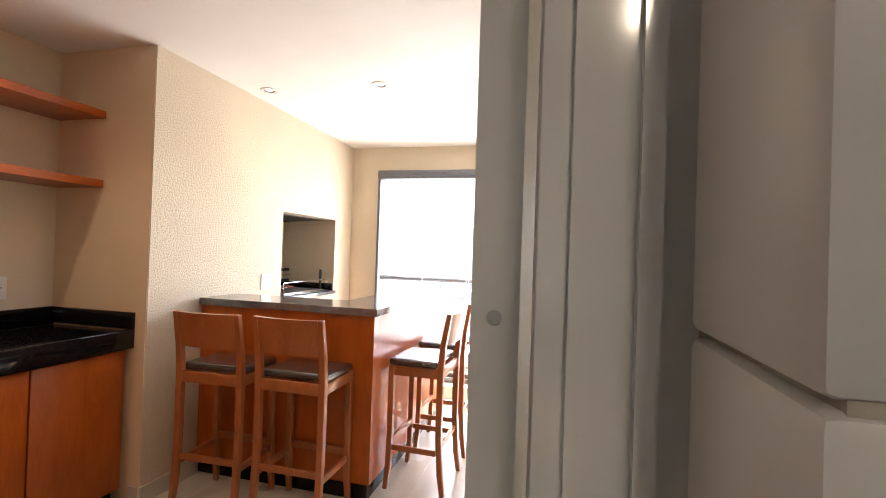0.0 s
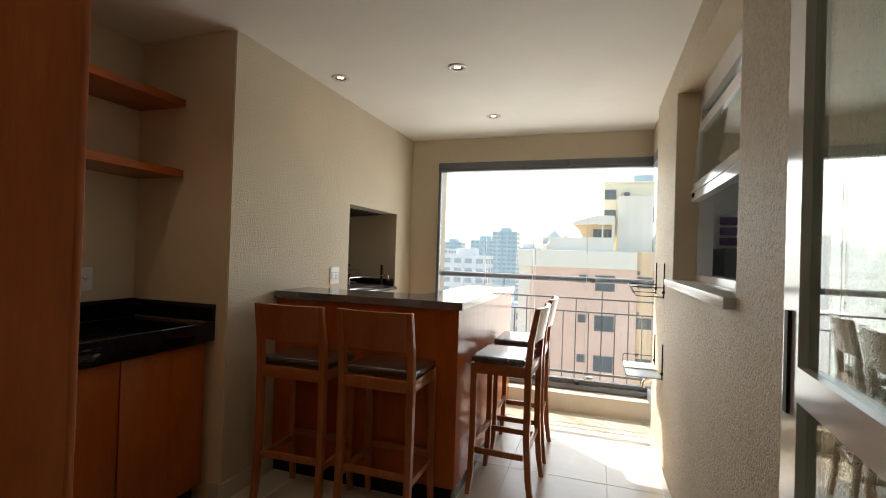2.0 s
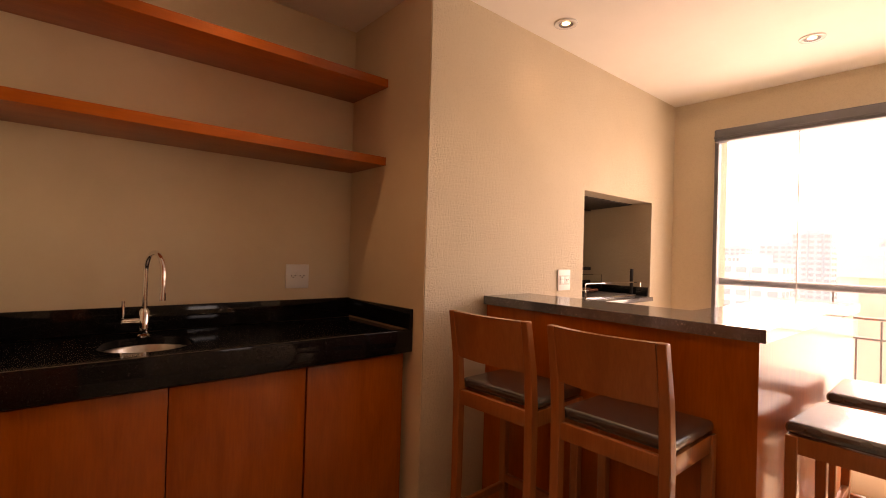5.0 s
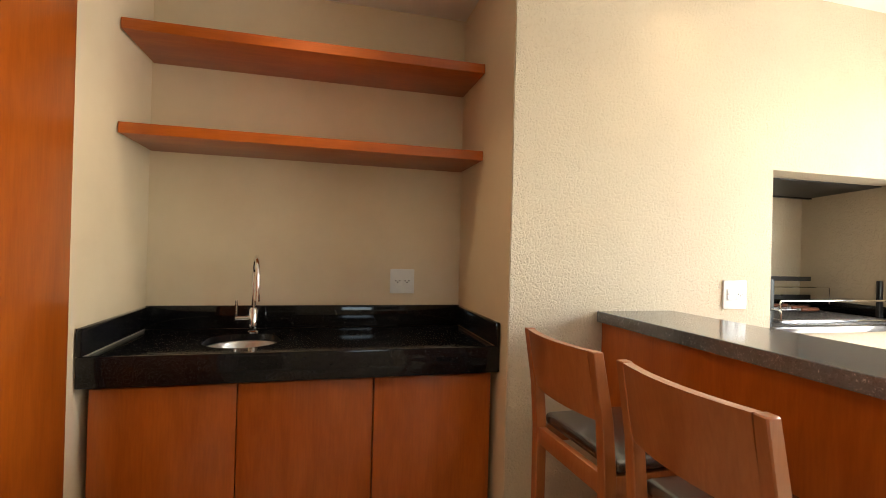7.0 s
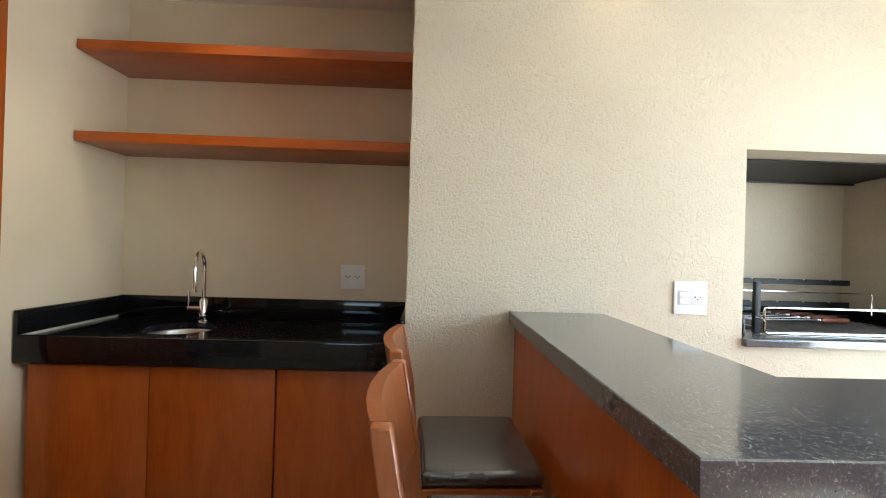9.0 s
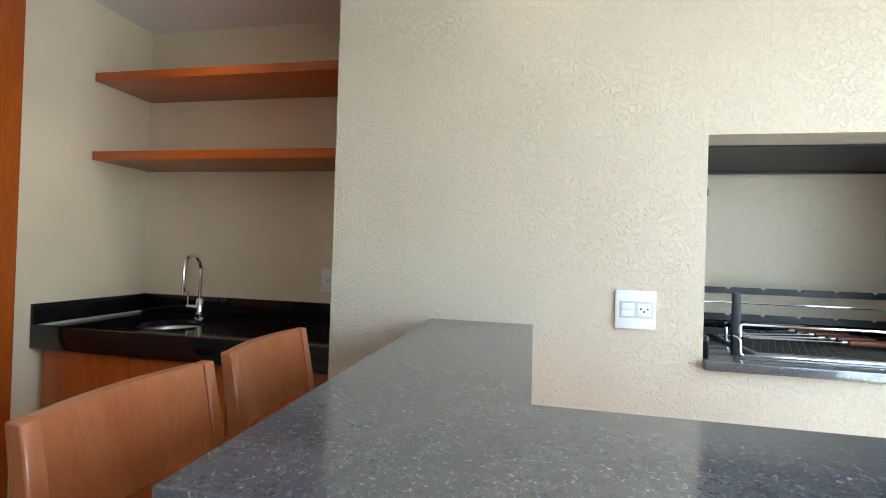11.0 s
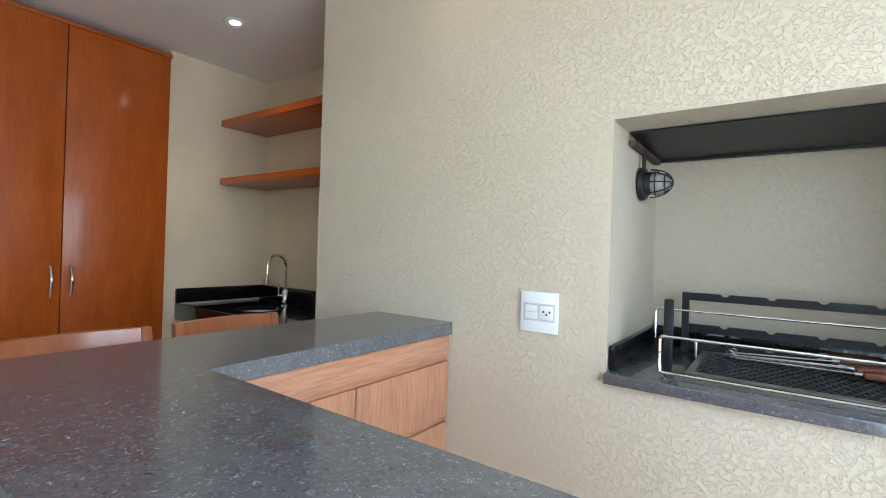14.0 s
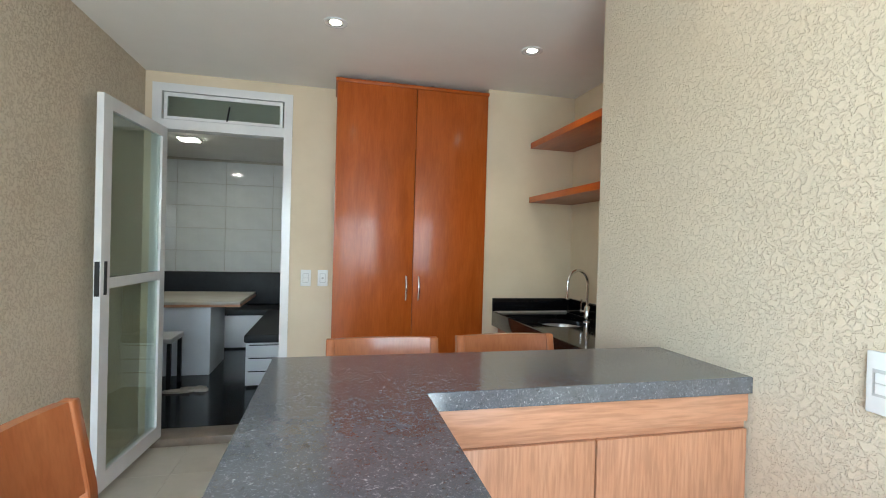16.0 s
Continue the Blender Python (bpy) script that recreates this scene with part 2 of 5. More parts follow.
# ---- helpers for building ----
def box(bm, x0, x1, y0, y1, z0, z1, bevel=0.0, seg=2):
    m = Matrix.Translation(((x0 + x1) / 2, (y0 + y1) / 2, (z0 + z1) / 2)) @ Matrix.Diagonal((abs(x1 - x0), abs(y1 - y0), abs(z1 - z0), 1))
    got = bmesh.ops.create_cube(bm, size=1.0, matrix=m)
    if bevel:
        edges = {e for v in got["verts"] for e in v.link_edges}
        bmesh.ops.bevel(bm, geom=list(edges), offset=bevel, segments=seg, profile=0.5, affect="EDGES")
    return bm


def boxed(x0, x1, y0, y1, z0, z1, bevel=0.0, seg=2):
    return box(bmesh.new(), x0, x1, y0, y1, z0, z1, bevel, seg)


def rod(bm, a, b, r, r2=None, sides=12):
    a, b = Vector(a), Vector(b)
    d = b - a
    m = Matrix.Translation((a + b) / 2) @ d.to_track_quat("Z", "Y").to_matrix().to_4x4()
    bmesh.ops.create_cone(bm, cap_ends=True, segments=sides, radius1=r, radius2=r if r2 is None else r2, depth=d.length, matrix=m)
    return bm


def tube(bm, pts, r, sides=8, closed=False):
    """A bent round bar through the points."""
    pts = [Vector(p) for p in pts]
    n = len(pts)
    rings = []
    up = None
    for k, p in enumerate(pts):
        if closed:
            d = (pts[(k + 1) % n] - pts[k - 1]).normalized()
        else:
            d = (pts[min(k + 1, n - 1)] - pts[max(k - 1, 0)]).normalized()
        if up is None:
            up = Vector((0, 0, 1)) if abs(d.z) < 0.9 else Vector((1, 0, 0))
        side = d.cross(up).normalized()
        up = side.cross(d).normalized()
        rings.append([bm.verts.new(p + r * (math.cos(2 * math.pi * i / sides) * side + math.sin(2 * math.pi * i / sides) * up)) for i in range(sides)])
    for k in range(n if closed else n - 1):
        a, b = rings[k], rings[(k + 1) % n]
        for i in range(sides):
            bm.faces.new((a[i], a[(i + 1) % sides], b[(i + 1) % sides], b[i]))
    if not closed:
        bm.faces.new(rings[0][::-1])
        bm.faces.new(rings[-1])
    return bm


def round_path(pts, r, steps=5):
    """The points with their inner corners rounded."""
    pts = [Vector(p) for p in pts]
    out = [pts[0]]
    for a, b, c in zip(pts, pts[1:], pts[2:]):
        d1, d2 = (a - b).normalized(), (c - b).normalized()
        s, e = b + d1 * r, b + d2 * r
        for k in range(steps + 1):
            f = k / steps
            out.append((1 - f) ** 2 * s + 2 * f * (1 - f) * b + f * f * e)
    out.append(pts[-1])
    return out


def lathe(bm, profile, centre, sides=24):
    cx, cy = centre
    rings = [[bm.verts.new((cx + r * math.cos(2 * math.pi * i / sides), cy + r * math.sin(2 * math.pi * i / sides), z)) for i in range(sides)] for r, z in profile]
    for a, b in zip(rings, rings[1:]):
        for i in range(sides):
            bm.faces.new((a[i], a[(i + 1) % sides], b[(i + 1) % sides], b[i]))
    return bm


def extrude_outline(bm, pts, z0, z1):
    low = [bm.verts.new((x, y, z0)) for x, y in pts]
    high = [bm.verts.new((x, y, z1)) for x, y in pts]
    n = len(pts)
    bm.faces.new(low[::-1])
    bm.faces.new(high)
    for i in range(n):
        bm.faces.new((low[i], low[(i + 1) % n], high[(i + 1) % n], high[i]))
    return bm


def mesh_of(name, bm, mat, smooth=False):
    bmesh.ops.recalc_face_normals(bm, faces=bm.faces)
    me = bpy.data.meshes.new(name)
    bm.to_mesh(me)
    bm.free()
    me.materials.append(mat)
    if smooth:
        me.shade_smooth()
        me.set_sharp_from_angle(angle=radians(40))
    return me


def placed(ob):
    m = ob.matrix_basis.copy()
    if ob.parent:
        m = placed(ob.parent) @ ob.matrix_parent_inverse @ m
    return m


def part(name, bm, mat, parent, label="", smooth=True, kind=""):
    """One mesh under a thing or a part; the mesh is given in the world's metres."""
    ob = new(name, mesh_of(name, bm, mat, smooth))
    ob.parent = parent
    ob.matrix_parent_inverse = placed(parent).inverted()
    return tagged(ob, label, kind=kind)


def thing(name, at, label, category, group="", kind=""):
    e = new(name)
    e.empty_display_size = 0.1
    e.matrix_basis = Matrix.Translation(at)
    return tagged(e, label, category, group, kind)


def single(name, bm, mat, label, category, group="", kind="", smooth=True):
    return tagged(new(name, mesh_of(name, bm, mat, smooth)), label, category, group, kind)


def setting(name, bm, mat, label, category, smooth=False):
    return single(name, bm, mat, label, category, kind="structure", smooth=smooth)


# ---- plan ----
H = 2.506                 # ceiling
FL = -0.055               # balcony floor, a step below the kitchen
XL, XA, XR = -2.218, -2.907, 0.095   # textured wall, alcove back, window wall on the other side
YD, YC, YP, YW = 0.275, 0.625, 2.098, 4.64  # door wall, alcove side, pier, glazed end wall
BAR = 1.062

# ---- structure ----
def cells(xs, ys, zs, empty):
    """One closed mesh of the cells between the given planes, but for the empty ones."""
    bm = bmesh.new()
    grid, verts = (xs, ys, zs), {}
    size = [len(g) - 1 for g in grid]

    def corner(*k):
        if k not in verts:
            verts[k] = bm.verts.new([grid[a][k[a]] for a in range(3)])
        return verts[k]

    def solid(k):
        return all(0 <= k[a] < size[a] for a in range(3)) and k not in empty

    for k in itertools.product(*[range(n) for n in size]):
        if not solid(k):
            continue
        for a in range(3):
            for side in (0, 1):
                near = list(k)
                near[a] += 1 if side else -1
                if solid(tuple(near)):
                    continue
                b, c = [q for q in range(3) if q != a]
                loop = []
                for db, dc in ((0, 0), (1, 0), (1, 1), (0, 1)):
                    p = list(k)
                    p[a] += side
                    p[b] += db
                    p[c] += dc
                    loop.append(corner(*p))
                bm.faces.new(loop)
    return bm


BASE = -0.12
NZ0, NZ1 = 0.955, 1.695      # barbecue niche
bm = cells((XL - 0.9, XL - 0.58, XL), (YP, 3.36, 4.27, YW + 0.25), (BASE, NZ0, NZ1, H), {(1, 1, 1)})
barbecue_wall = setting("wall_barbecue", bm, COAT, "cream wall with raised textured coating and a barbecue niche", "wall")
barbecue_wall.data.materials.append(COAT_NICHE)
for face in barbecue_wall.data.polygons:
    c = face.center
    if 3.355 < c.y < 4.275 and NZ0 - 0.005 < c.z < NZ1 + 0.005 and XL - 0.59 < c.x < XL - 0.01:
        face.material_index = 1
setting("wall_alcove", boxed(XA - 0.15, XA, YC - 0.2, YP, BASE, H), PAINT, "smooth cream painted wall behind the sink", "wall")
setting("wall_alcove_pier", boxed(XA, XL - 0.006, YP - 0.004, YP, BASE, H), PAINT, "smooth cream painted side of the pier", "wall")
bm = bmesh.new()
box(bm, XA - 0.15, -2.222, 0.2, YC, BASE, H)
setting("wall_alcove_side", bm, PAINT, "smooth cream painted side wall of the sink alcove", "wall")
bm = cells((-2.222, -0.858, 0.0495, 0.45), (0.10, YD), (BASE, 2.43, H), {(1, 0, 0)})
setting("wall_door", bm, PAINT, "smooth cream painted wall with the kitchen doorway", "wall")
RW0, RW1, RZ0, RZ1 = 1.775, 3.09, 1.21, 2.31
bm = cells((XR, XR + 0.2), (YD, RW0, RW1, 4.0), (BASE, RZ0, RZ1, H), {(0, 1, 1)})
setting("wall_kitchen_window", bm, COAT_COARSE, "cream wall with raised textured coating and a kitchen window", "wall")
bm = cells((XL, -1.897, XR + 0.25), (YW, YW + 0.2), (BASE, 2.249, H), {(1, 0, 0)})
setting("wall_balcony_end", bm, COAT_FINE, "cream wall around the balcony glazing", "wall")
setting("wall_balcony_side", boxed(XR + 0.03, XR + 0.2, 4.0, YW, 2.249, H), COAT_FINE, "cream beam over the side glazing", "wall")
setting("ceiling", boxed(XA - 0.2, 0.5, 0.1, YW + 0.3, H, H + 0.15), CEIL, "white painted ceiling", "ceiling")
setting("balcony_kerb", boxed(XL, XR + 0.2, 4.40, YW + 0.2, BASE, 0.105, 0.006), mottled("kerb_paint", (0.62, 0.57, 0.48), (0.70, 0.65, 0.56), 3.0, 0.5, 0.1, 60.0), "low cream kerb under the balcony glazing", "kerb")

floor = setting("floor", boxed(XA - 0.1, 0.5, 0.105, 4.85, FL - 0.12, FL - 0.003), GROUT, "beige porcelain tile floor with fine joints", "floor")

# low skirting of the same tile
SK = FL + 0.10
for x0, x1, y0, y1 in ((XL, XL + 0.012, YP - 0.012, 2.5), (XL, XL + 0.012, 2.84, 4.398), (XR - 0.012, XR, YD + 0.013, 4.0), (-1.16, -0.87, YD, YD + 0.012), (-2.29, XL - 0.001, YP - 0.016, YP - 0.005)):
    setting("baseboard", boxed(x0, x1, y0, y1, FL, SK, 0.0015, 1), TILE, "beige tile skirting", "baseboard")

# ---- sink alcove ----
def shelf(z):
    s = thing("wall_shelf", (-2.73, 1.36, z - 0.04), "thick cherry wood floating shelf, empty, in the alcove", "shelf", "alcove shelves")
    part("front_edge", boxed(-2.5585, -2.556, YC + 0.006, YP - 0.008, z - 0.042, z, 0.0005, 1), CHERRY_Y, s)
    part("board", boxed(XA + 0.001, -2.559, YC + 0.006, YP - 0.008, z - 0.042, z, 0.002), CHERRY_Y, s)
    return s


shelf(2.145)
shelf(1.748)

unit = thing("sink_cabinet", (-2.6, 1.36, FL), "cherry wood base cabinet with three plain doors under the sink counter", "cabinet")
part("body", boxed(XA + 0.002, -2.352, YC + 0.02, YP - 0.02, FL + 0.08, 0.745), CHERRY, unit)
part("plinth", boxed(XA + 0.05, -2.39, YC + 0.03, YP - 0.03, FL, FL + 0.08), BLACK_STONE, unit, "recessed black plinth")
for a, b in ((0.655, 1.112), (1.115, 1.593), (1.600, 2.07)):
    part("door", boxed(-2.350, -2.330, a, b, FL + 0.09, 0.797, 0.002), CHERRY, unit)

top = thing("sink_counter", (-2.6, 1.36, 0.78), "polished black granite sink counter with upstand and deep front apron", "counter")
bm = bmesh.new()
SX, SY, SR = -2.60, 1.085, 0.155
outer = [(-2.312, YC + 0.006), (-2.312, YP - 0.007), (XA + 0.003, YP - 0.007), (XA + 0.003, YC + 0.006)]
hole = [(SX + SR * math.cos(2 * math.pi * i / 32), SY + SR * math.sin(2 * math.pi * i / 32)) for i in range(32)]
for zz in (0.90, 0.87):
    loop1 = [bm.verts.new((x, y, zz)) for x, y in outer]
    loop2 = [bm.verts.new((x, y, zz)) for x, y in hole]
    es = [bm.edges.new((l[i], l[(i + 1) % len(l)])) for l in (loop1, loop2) for i in range(len(l))]
    bmesh.ops.triangle_fill(bm, use_beauty=True, use_dissolve=False, edges=es)
part("slab", bm, BLACK_STONE, top, smooth=False)
part("cutout_edge", lathe(bmesh.new(), [(SR, 0.90), (SR, 0.87)], (SX, SY), 32), BLACK_STONE, top)
part("apron", boxed(-2.312, -2.290, YC + 0.006, YP - 0.007, 0.81, 0.914, 0.003), BLACK_STONE, top)
part("upstand", boxed(XA + 0.003, XA + 0.023, YC + 0.006, YP - 0.007, 0.902, 1.008, 0.002), BLACK_STONE, top)
part("upstand", boxed(XA + 0.025, -2.290, YP - 0.027, YP - 0.007, 0.915, 1.007, 0.002), BLACK_STONE, top)
part("upstand", boxed(XA + 0.025, -2.290, YC + 0.006, YC + 0.026, 0.915, 1.007, 0.002), BLACK_STONE, top)

basin = thing("sink", (SX, SY, 0.75), "round stainless steel bar sink set in black granite", "sink")
bm = bmesh.new()
lathe(bm, [(SR + 0.02, 0.8685), (SR - 0.004, 0.8685), (SR - 0.008, 0.86), (SR - 0.015, 0.80), (SR - 0.05, 0.765), (0.03, 0.76), (0.03, 0.752), (0.001, 0.752)], (SX, SY), 40)
part("bowl", bm, STEEL, basin)
tap = thing("faucet", (-2.775, 1.10, 0.9), "tall chrome gooseneck faucet with a side lever", "faucet")
FX, FY = -2.775, 1.10
bm = bmesh.new()
lathe(bm, [(0.001, 0.9), (0.026, 0.9), (0.026, 0.906), (0.019, 0.912), (0.019, 1.0), (0.012, 1.012), (0.001, 1.012)], (FX, FY), 20)
part("body", bm, CHROME, tap)
SU, SV, SQ = 0.978, 0.208, 0.083     # the spout's direction and half its reach
arc = [(FX, FY, 1.0), (FX, FY, 1.157)] + [(FX + SU * SQ * (1 - math.cos(a * math.pi / 14)), FY + SV * SQ * (1 - math.cos(a * math.pi / 14)), 1.157 + SQ * math.sin(a * math.pi / 14)) for a in range(1, 14)] + [(FX + 2 * SU * SQ, FY + 2 * SV * SQ, 1.157), (FX + 2 * SU * SQ, FY + 2 * SV * SQ, 1.085)]
part("spout", tube(bmesh.new(), arc, 0.0098, 14), CHROME, tap)
part("nozzle", rod(bmesh.new(), (FX + 2 * SU * SQ, FY + 2 * SV * SQ, 1.058), (FX + 2 * SU * SQ, FY + 2 * SV * SQ, 1.088), 0.0118, sides=16), CHROME, tap)
bm = rod(bmesh.new(), (FX, FY - 0.012, 0.965), (FX, FY - 0.075, 0.965), 0.010, sides=14)
rod(bm, (FX, FY - 0.072, 0.955), (FX, FY - 0.072, 1.045), 0.006, sides=12)
part("lever", bm, CHROME, tap)


def plate(name, at, normal, kind, label, category):
    """A white moulded plate of about 12 cm with two modules."""
    w = thing(name, at, label, category)
    x, y, z = at
    hw, hh = (0.062, 0.062) if kind not in ("narrow", "button", "low") else (0.036, 0.06)

    def slab(u0, u1, v0, v1, d0, d1, bev=0.0):
        if normal == "x":
            return boxed(x + d0, x + d1, y + u0, y + u1, z + v0, z + v1, bev)
        return boxed(x + u0, x + u1, y + d0, y + d1, z + v0, z + v1, bev)

    part("cover", slab(-hw, hw, -hh, hh, 0, 0.009, 0.003), PLASTIC, w)
    if kind == "switch_socket":
        part("module_frame", slab(-0.050, 0.052, -0.027, 0.027, 0.009, 0.0094), PLASTIC_GREY, w, "fine grey module frame")
        part("rocker", slab(-0.043, -0.004, 0.001, 0.021, 0.0095, 0.013, 0.001), PLASTIC, w)
        part("rocker", slab(-0.043, -0.004, -0.021, -0.001, 0.009, 0.013, 0.001), PLASTIC, w)
        faces = [0.026]
    elif kind == "sockets":
        faces = [-0.024, 0.024]
    elif kind == "low":
        faces = [0.0]
    else:
        faces = []
        part("module_frame", slab(-0.0205, 0.0205, -0.034, 0.034, 0.009, 0.0094), PLASTIC_GREY, w, "fine grey module frame")
        if kind == "narrow":
            part("rocker", slab(-0.0175, 0.0175, 0.0015, 0.031, 0.0095, 0.0135, 0.001), PLASTIC, w)
            part("rocker", slab(-0.0175, 0.0175, -0.031, -0.0015, 0.0095, 0.0135, 0.001), PLASTIC, w)
        else:
            part("centre_piece", slab(-0.0175, 0.0175, -0.031, 0.031, 0.0095, 0.0115, 0.001), PLASTIC, w)
            part("button", rod(bmesh.new(), (x, y + 0.0115, z), (x, y + 0.0155, z), 0.0085, sides=20), PLASTIC_GREY, w, "round grey button")
    for f in faces:
        s = part("socket", slab(f - 0.021, f + 0.021, -0.021, 0.021, 0.009, 0.0105, 0.0005), PLASTIC, w)
        # dark studs on the socket face, standing in for the shade inside the holes
        for du, dv in ((-0.010, 0.003), (0.010, 0.003), (0, -0.005)):
            part("pin_hole", slab(f + du - 0.0028, f + du + 0.0028, dv - 0.0028, dv + 0.0028, 0.0105, 0.0114), DARK_HOLE, s)
    return w


plate("wall_socket", (XA, 1.79, 1.128), "x", "sockets", "white double socket plate on the alcove wall", "socket")
plate("wall_switch", (XL, 3.155, 1.13), "x", "switch_socket", "white plate with switches and a socket on the textured wall", "switch")
plate("wall_switch", (-0.975, YD, 1.112), "y", "narrow", "narrow white double light switch beside the doorway", "switch")
plate("wall_socket", (-1.027, YD, 0.246), "y", "low", "narrow white socket plate low beside the doorway", "socket")
plate("wall_switch", (-1.095, YD, 1.112), "y", "button", "narrow white round button plate beside the cupboard", "switch")

# ---- tall cupboard ----
cup = thing("tall_cupboard", (-1.69, 0.5, FL), "tall cherry wood cupboard with two closed doors to the ceiling", "cupboard")
CF = 0.645
part("side_panel", boxed(-1.185, -1.165, YD + 0.001, CF - 0.02, FL, 2.446), CHERRY, cup)
part("body", boxed(-2.22, -1.186, YD + 0.001, CF - 0.022, FL + 0.062, 2.446), CHERRY, cup)
part("cornice", boxed(-2.222, -1.155, YD + 0.001, CF + 0.004, 2.448, 2.470, 0.002), CHERRY_X, cup)
for a, b, hx in ((-2.215, -1.703, -1.742), (-1.698, -1.17, -1.655)):
    d = part("door", boxed(a, b, CF - 0.02, CF, FL + 0.065, 2.446, 0.002), CHERRY, cup)
    bow = [(hx, CF, 0.995), (hx, CF + 0.016, 1.01), (hx, CF + 0.028, 1.045), (hx, CF + 0.032, 1.075), (hx, CF + 0.028, 1.105), (hx, CF + 0.016, 1.14), (hx, CF, 1.155)]
    part("handle", tube(bmesh.new(), bow, 0.0088, 10), CHROME, d, "bowed polished steel handle")
part("plinth", boxed(-2.215, -1.19, YD + 0.01, CF - 0.04, FL, FL + 0.06), CHERRY_X, cup)

# ---- bar ----
bar = thing("bar_counter", (-1.6, 2.66, FL), "L-shaped cherry wood bar under a grey granite top", "bar")
BX0, BX1, BY0, BY1, BIX, BIY = XL + 0.004, -1.03, 2.50, 4.11, -1.335, 2.805
bm = bmesh.new()
extrude_outline(bm, [(BX0, BY0), (BX1, BY0), (BX1, BY1), (BIX, BY1), (BIX, BIY), (BX0, BIY)], FL + 0.10, 1.018)
part("body", bm, CHERRY, bar, smooth=False)
bm = bmesh.new()
extrude_outline(bm, [(BX0, BY0 + 0.02), (BX1 - 0.02, BY0 + 0.02), (BX1 - 0.02, BY1 - 0.02), (BIX + 0.03, BY1 - 0.02), (BIX + 0.03, BIY - 0.03), (BX0, BIY - 0.03)], FL, FL + 0.10)
part("plinth", bm, BLACK_STONE, bar, "recessed black granite plinth", smooth=False)
part("rail", boxed(BX0, BIX, BIY, BIY + 0.018, 0.945, 1.016, 0.002), PALE_VENEER_X, bar)
part("groove_strip", boxed(BX0, BIX, BIY, BIY + 0.006, 0.9255, 0.9445), PALE_VENEER_X, bar, "recessed finger groove")
part("inner_panel", boxed(BX0, BIX, BIY, BIY + 0.003, FL + 0.11, 0.925), PALE_VENEER, bar)
part("inner_panel", boxed(BIX - 0.004, BIX - 0.0005, BIY + 0.019, BY1, FL + 0.11, 1.016), PALE_VENEER, bar)
for a, b in ((-2.212, -1.780), (-1.775, -1.345)):
    part("door", boxed(a, b, BIY + 0.0032, BIY + 0.018, 0.735 if a < -2 else FL + 0.12, 0.925, 0.002), PALE_VENEER, bar)
part("drawer_front", boxed(-2.212, -1.780, BIY + 0.0032, BIY + 0.018, FL + 0.12, 0.715, 0.002), PALE_VENEER, bar)

slab = thing("granite_worktop", (-1.6, 2.66, 1.02), "L-shaped polished grey speckled granite worktop", "worktop")
bm = bmesh.new()
extrude_outline(bm, [(XL + 0.002, 2.477), (-1.006, 2.477), (-1.006, 4.135), (-1.358, 4.135), (-1.358, 2.832), (XL + 0.002, 2.832)], BAR - 0.007, BAR)
bmesh.ops.bevel(bm, geom=[e for e in bm.edges if all(v.co.z > BAR - 0.001 for v in e.verts)], offset=0.002, segments=1, affect="EDGES")
part("slab", bm, GREY_STONE, slab, smooth=False)
for a, b, c, d in ((XL + 0.002, -1.006, 2.477, 2.502), (-1.031, -1.006, 2.502, 4.110), (-1.358, -1.006, 4.110, 4.135), (-1.358, -1.333, 2.832, 4.110), (XL + 0.002, -1.333, 2.807, 2.832)):
    part("edge_strip", boxed(a, b, c, d, 1.0195, BAR - 0.0071), GREY_STONE, slab, smooth=False)

# ---- stools ----
def curved_board(bm, w, z0, z1, y, bow, thick, lean, steps=8):
    """Backrest board bowed backwards; local: width along x, back at y."""
    rows = []
    for i in range(steps + 1):
        u = -1 + 2 * i / steps
        yy = y + bow * (u * u - 1)
        rows.append([bm.verts.new((u * w / 2, yy - dy + ln, z)) for dy, z, ln in ((0, z0, 0), (0, z1, -lean), (thick, z1, -lean), (thick, z0, 0))])
    for a, b in zip(rows, rows[1:]):
        for i in range(4):
            bm.faces.new((a[i], a[(i + 1) % 4], b[(i + 1) % 4], b[i]))
    bm.faces.new(rows[0])
    bm.faces.new(rows[-1][::-1])
    return bm


def bent_leg(bm, pts, w, d):
    """A square-section leg through (x, y, z, scale) points."""
    rings = [[bm.verts.new((x + sx * w * s / 2, y + sy * d * s / 2, z)) for sx, sy in ((-1, -1), (1, -1), (1, 1), (-1, 1))] for x, y, z, s in pts]
    for a, b in zip(rings, rings[1:]):
        for i in range(4):
            bm.faces.new((a[i], a[(i + 1) % 4], b[(i + 1) % 4], b[i]))
    bm.faces.new(rings[0][::-1])
    bm.faces.new(rings[-1])
    bmesh.ops.bevel(bm, geom=[e for e in bm.edges], offset=0.003, segments=1, affect="EDGES")
    return bm


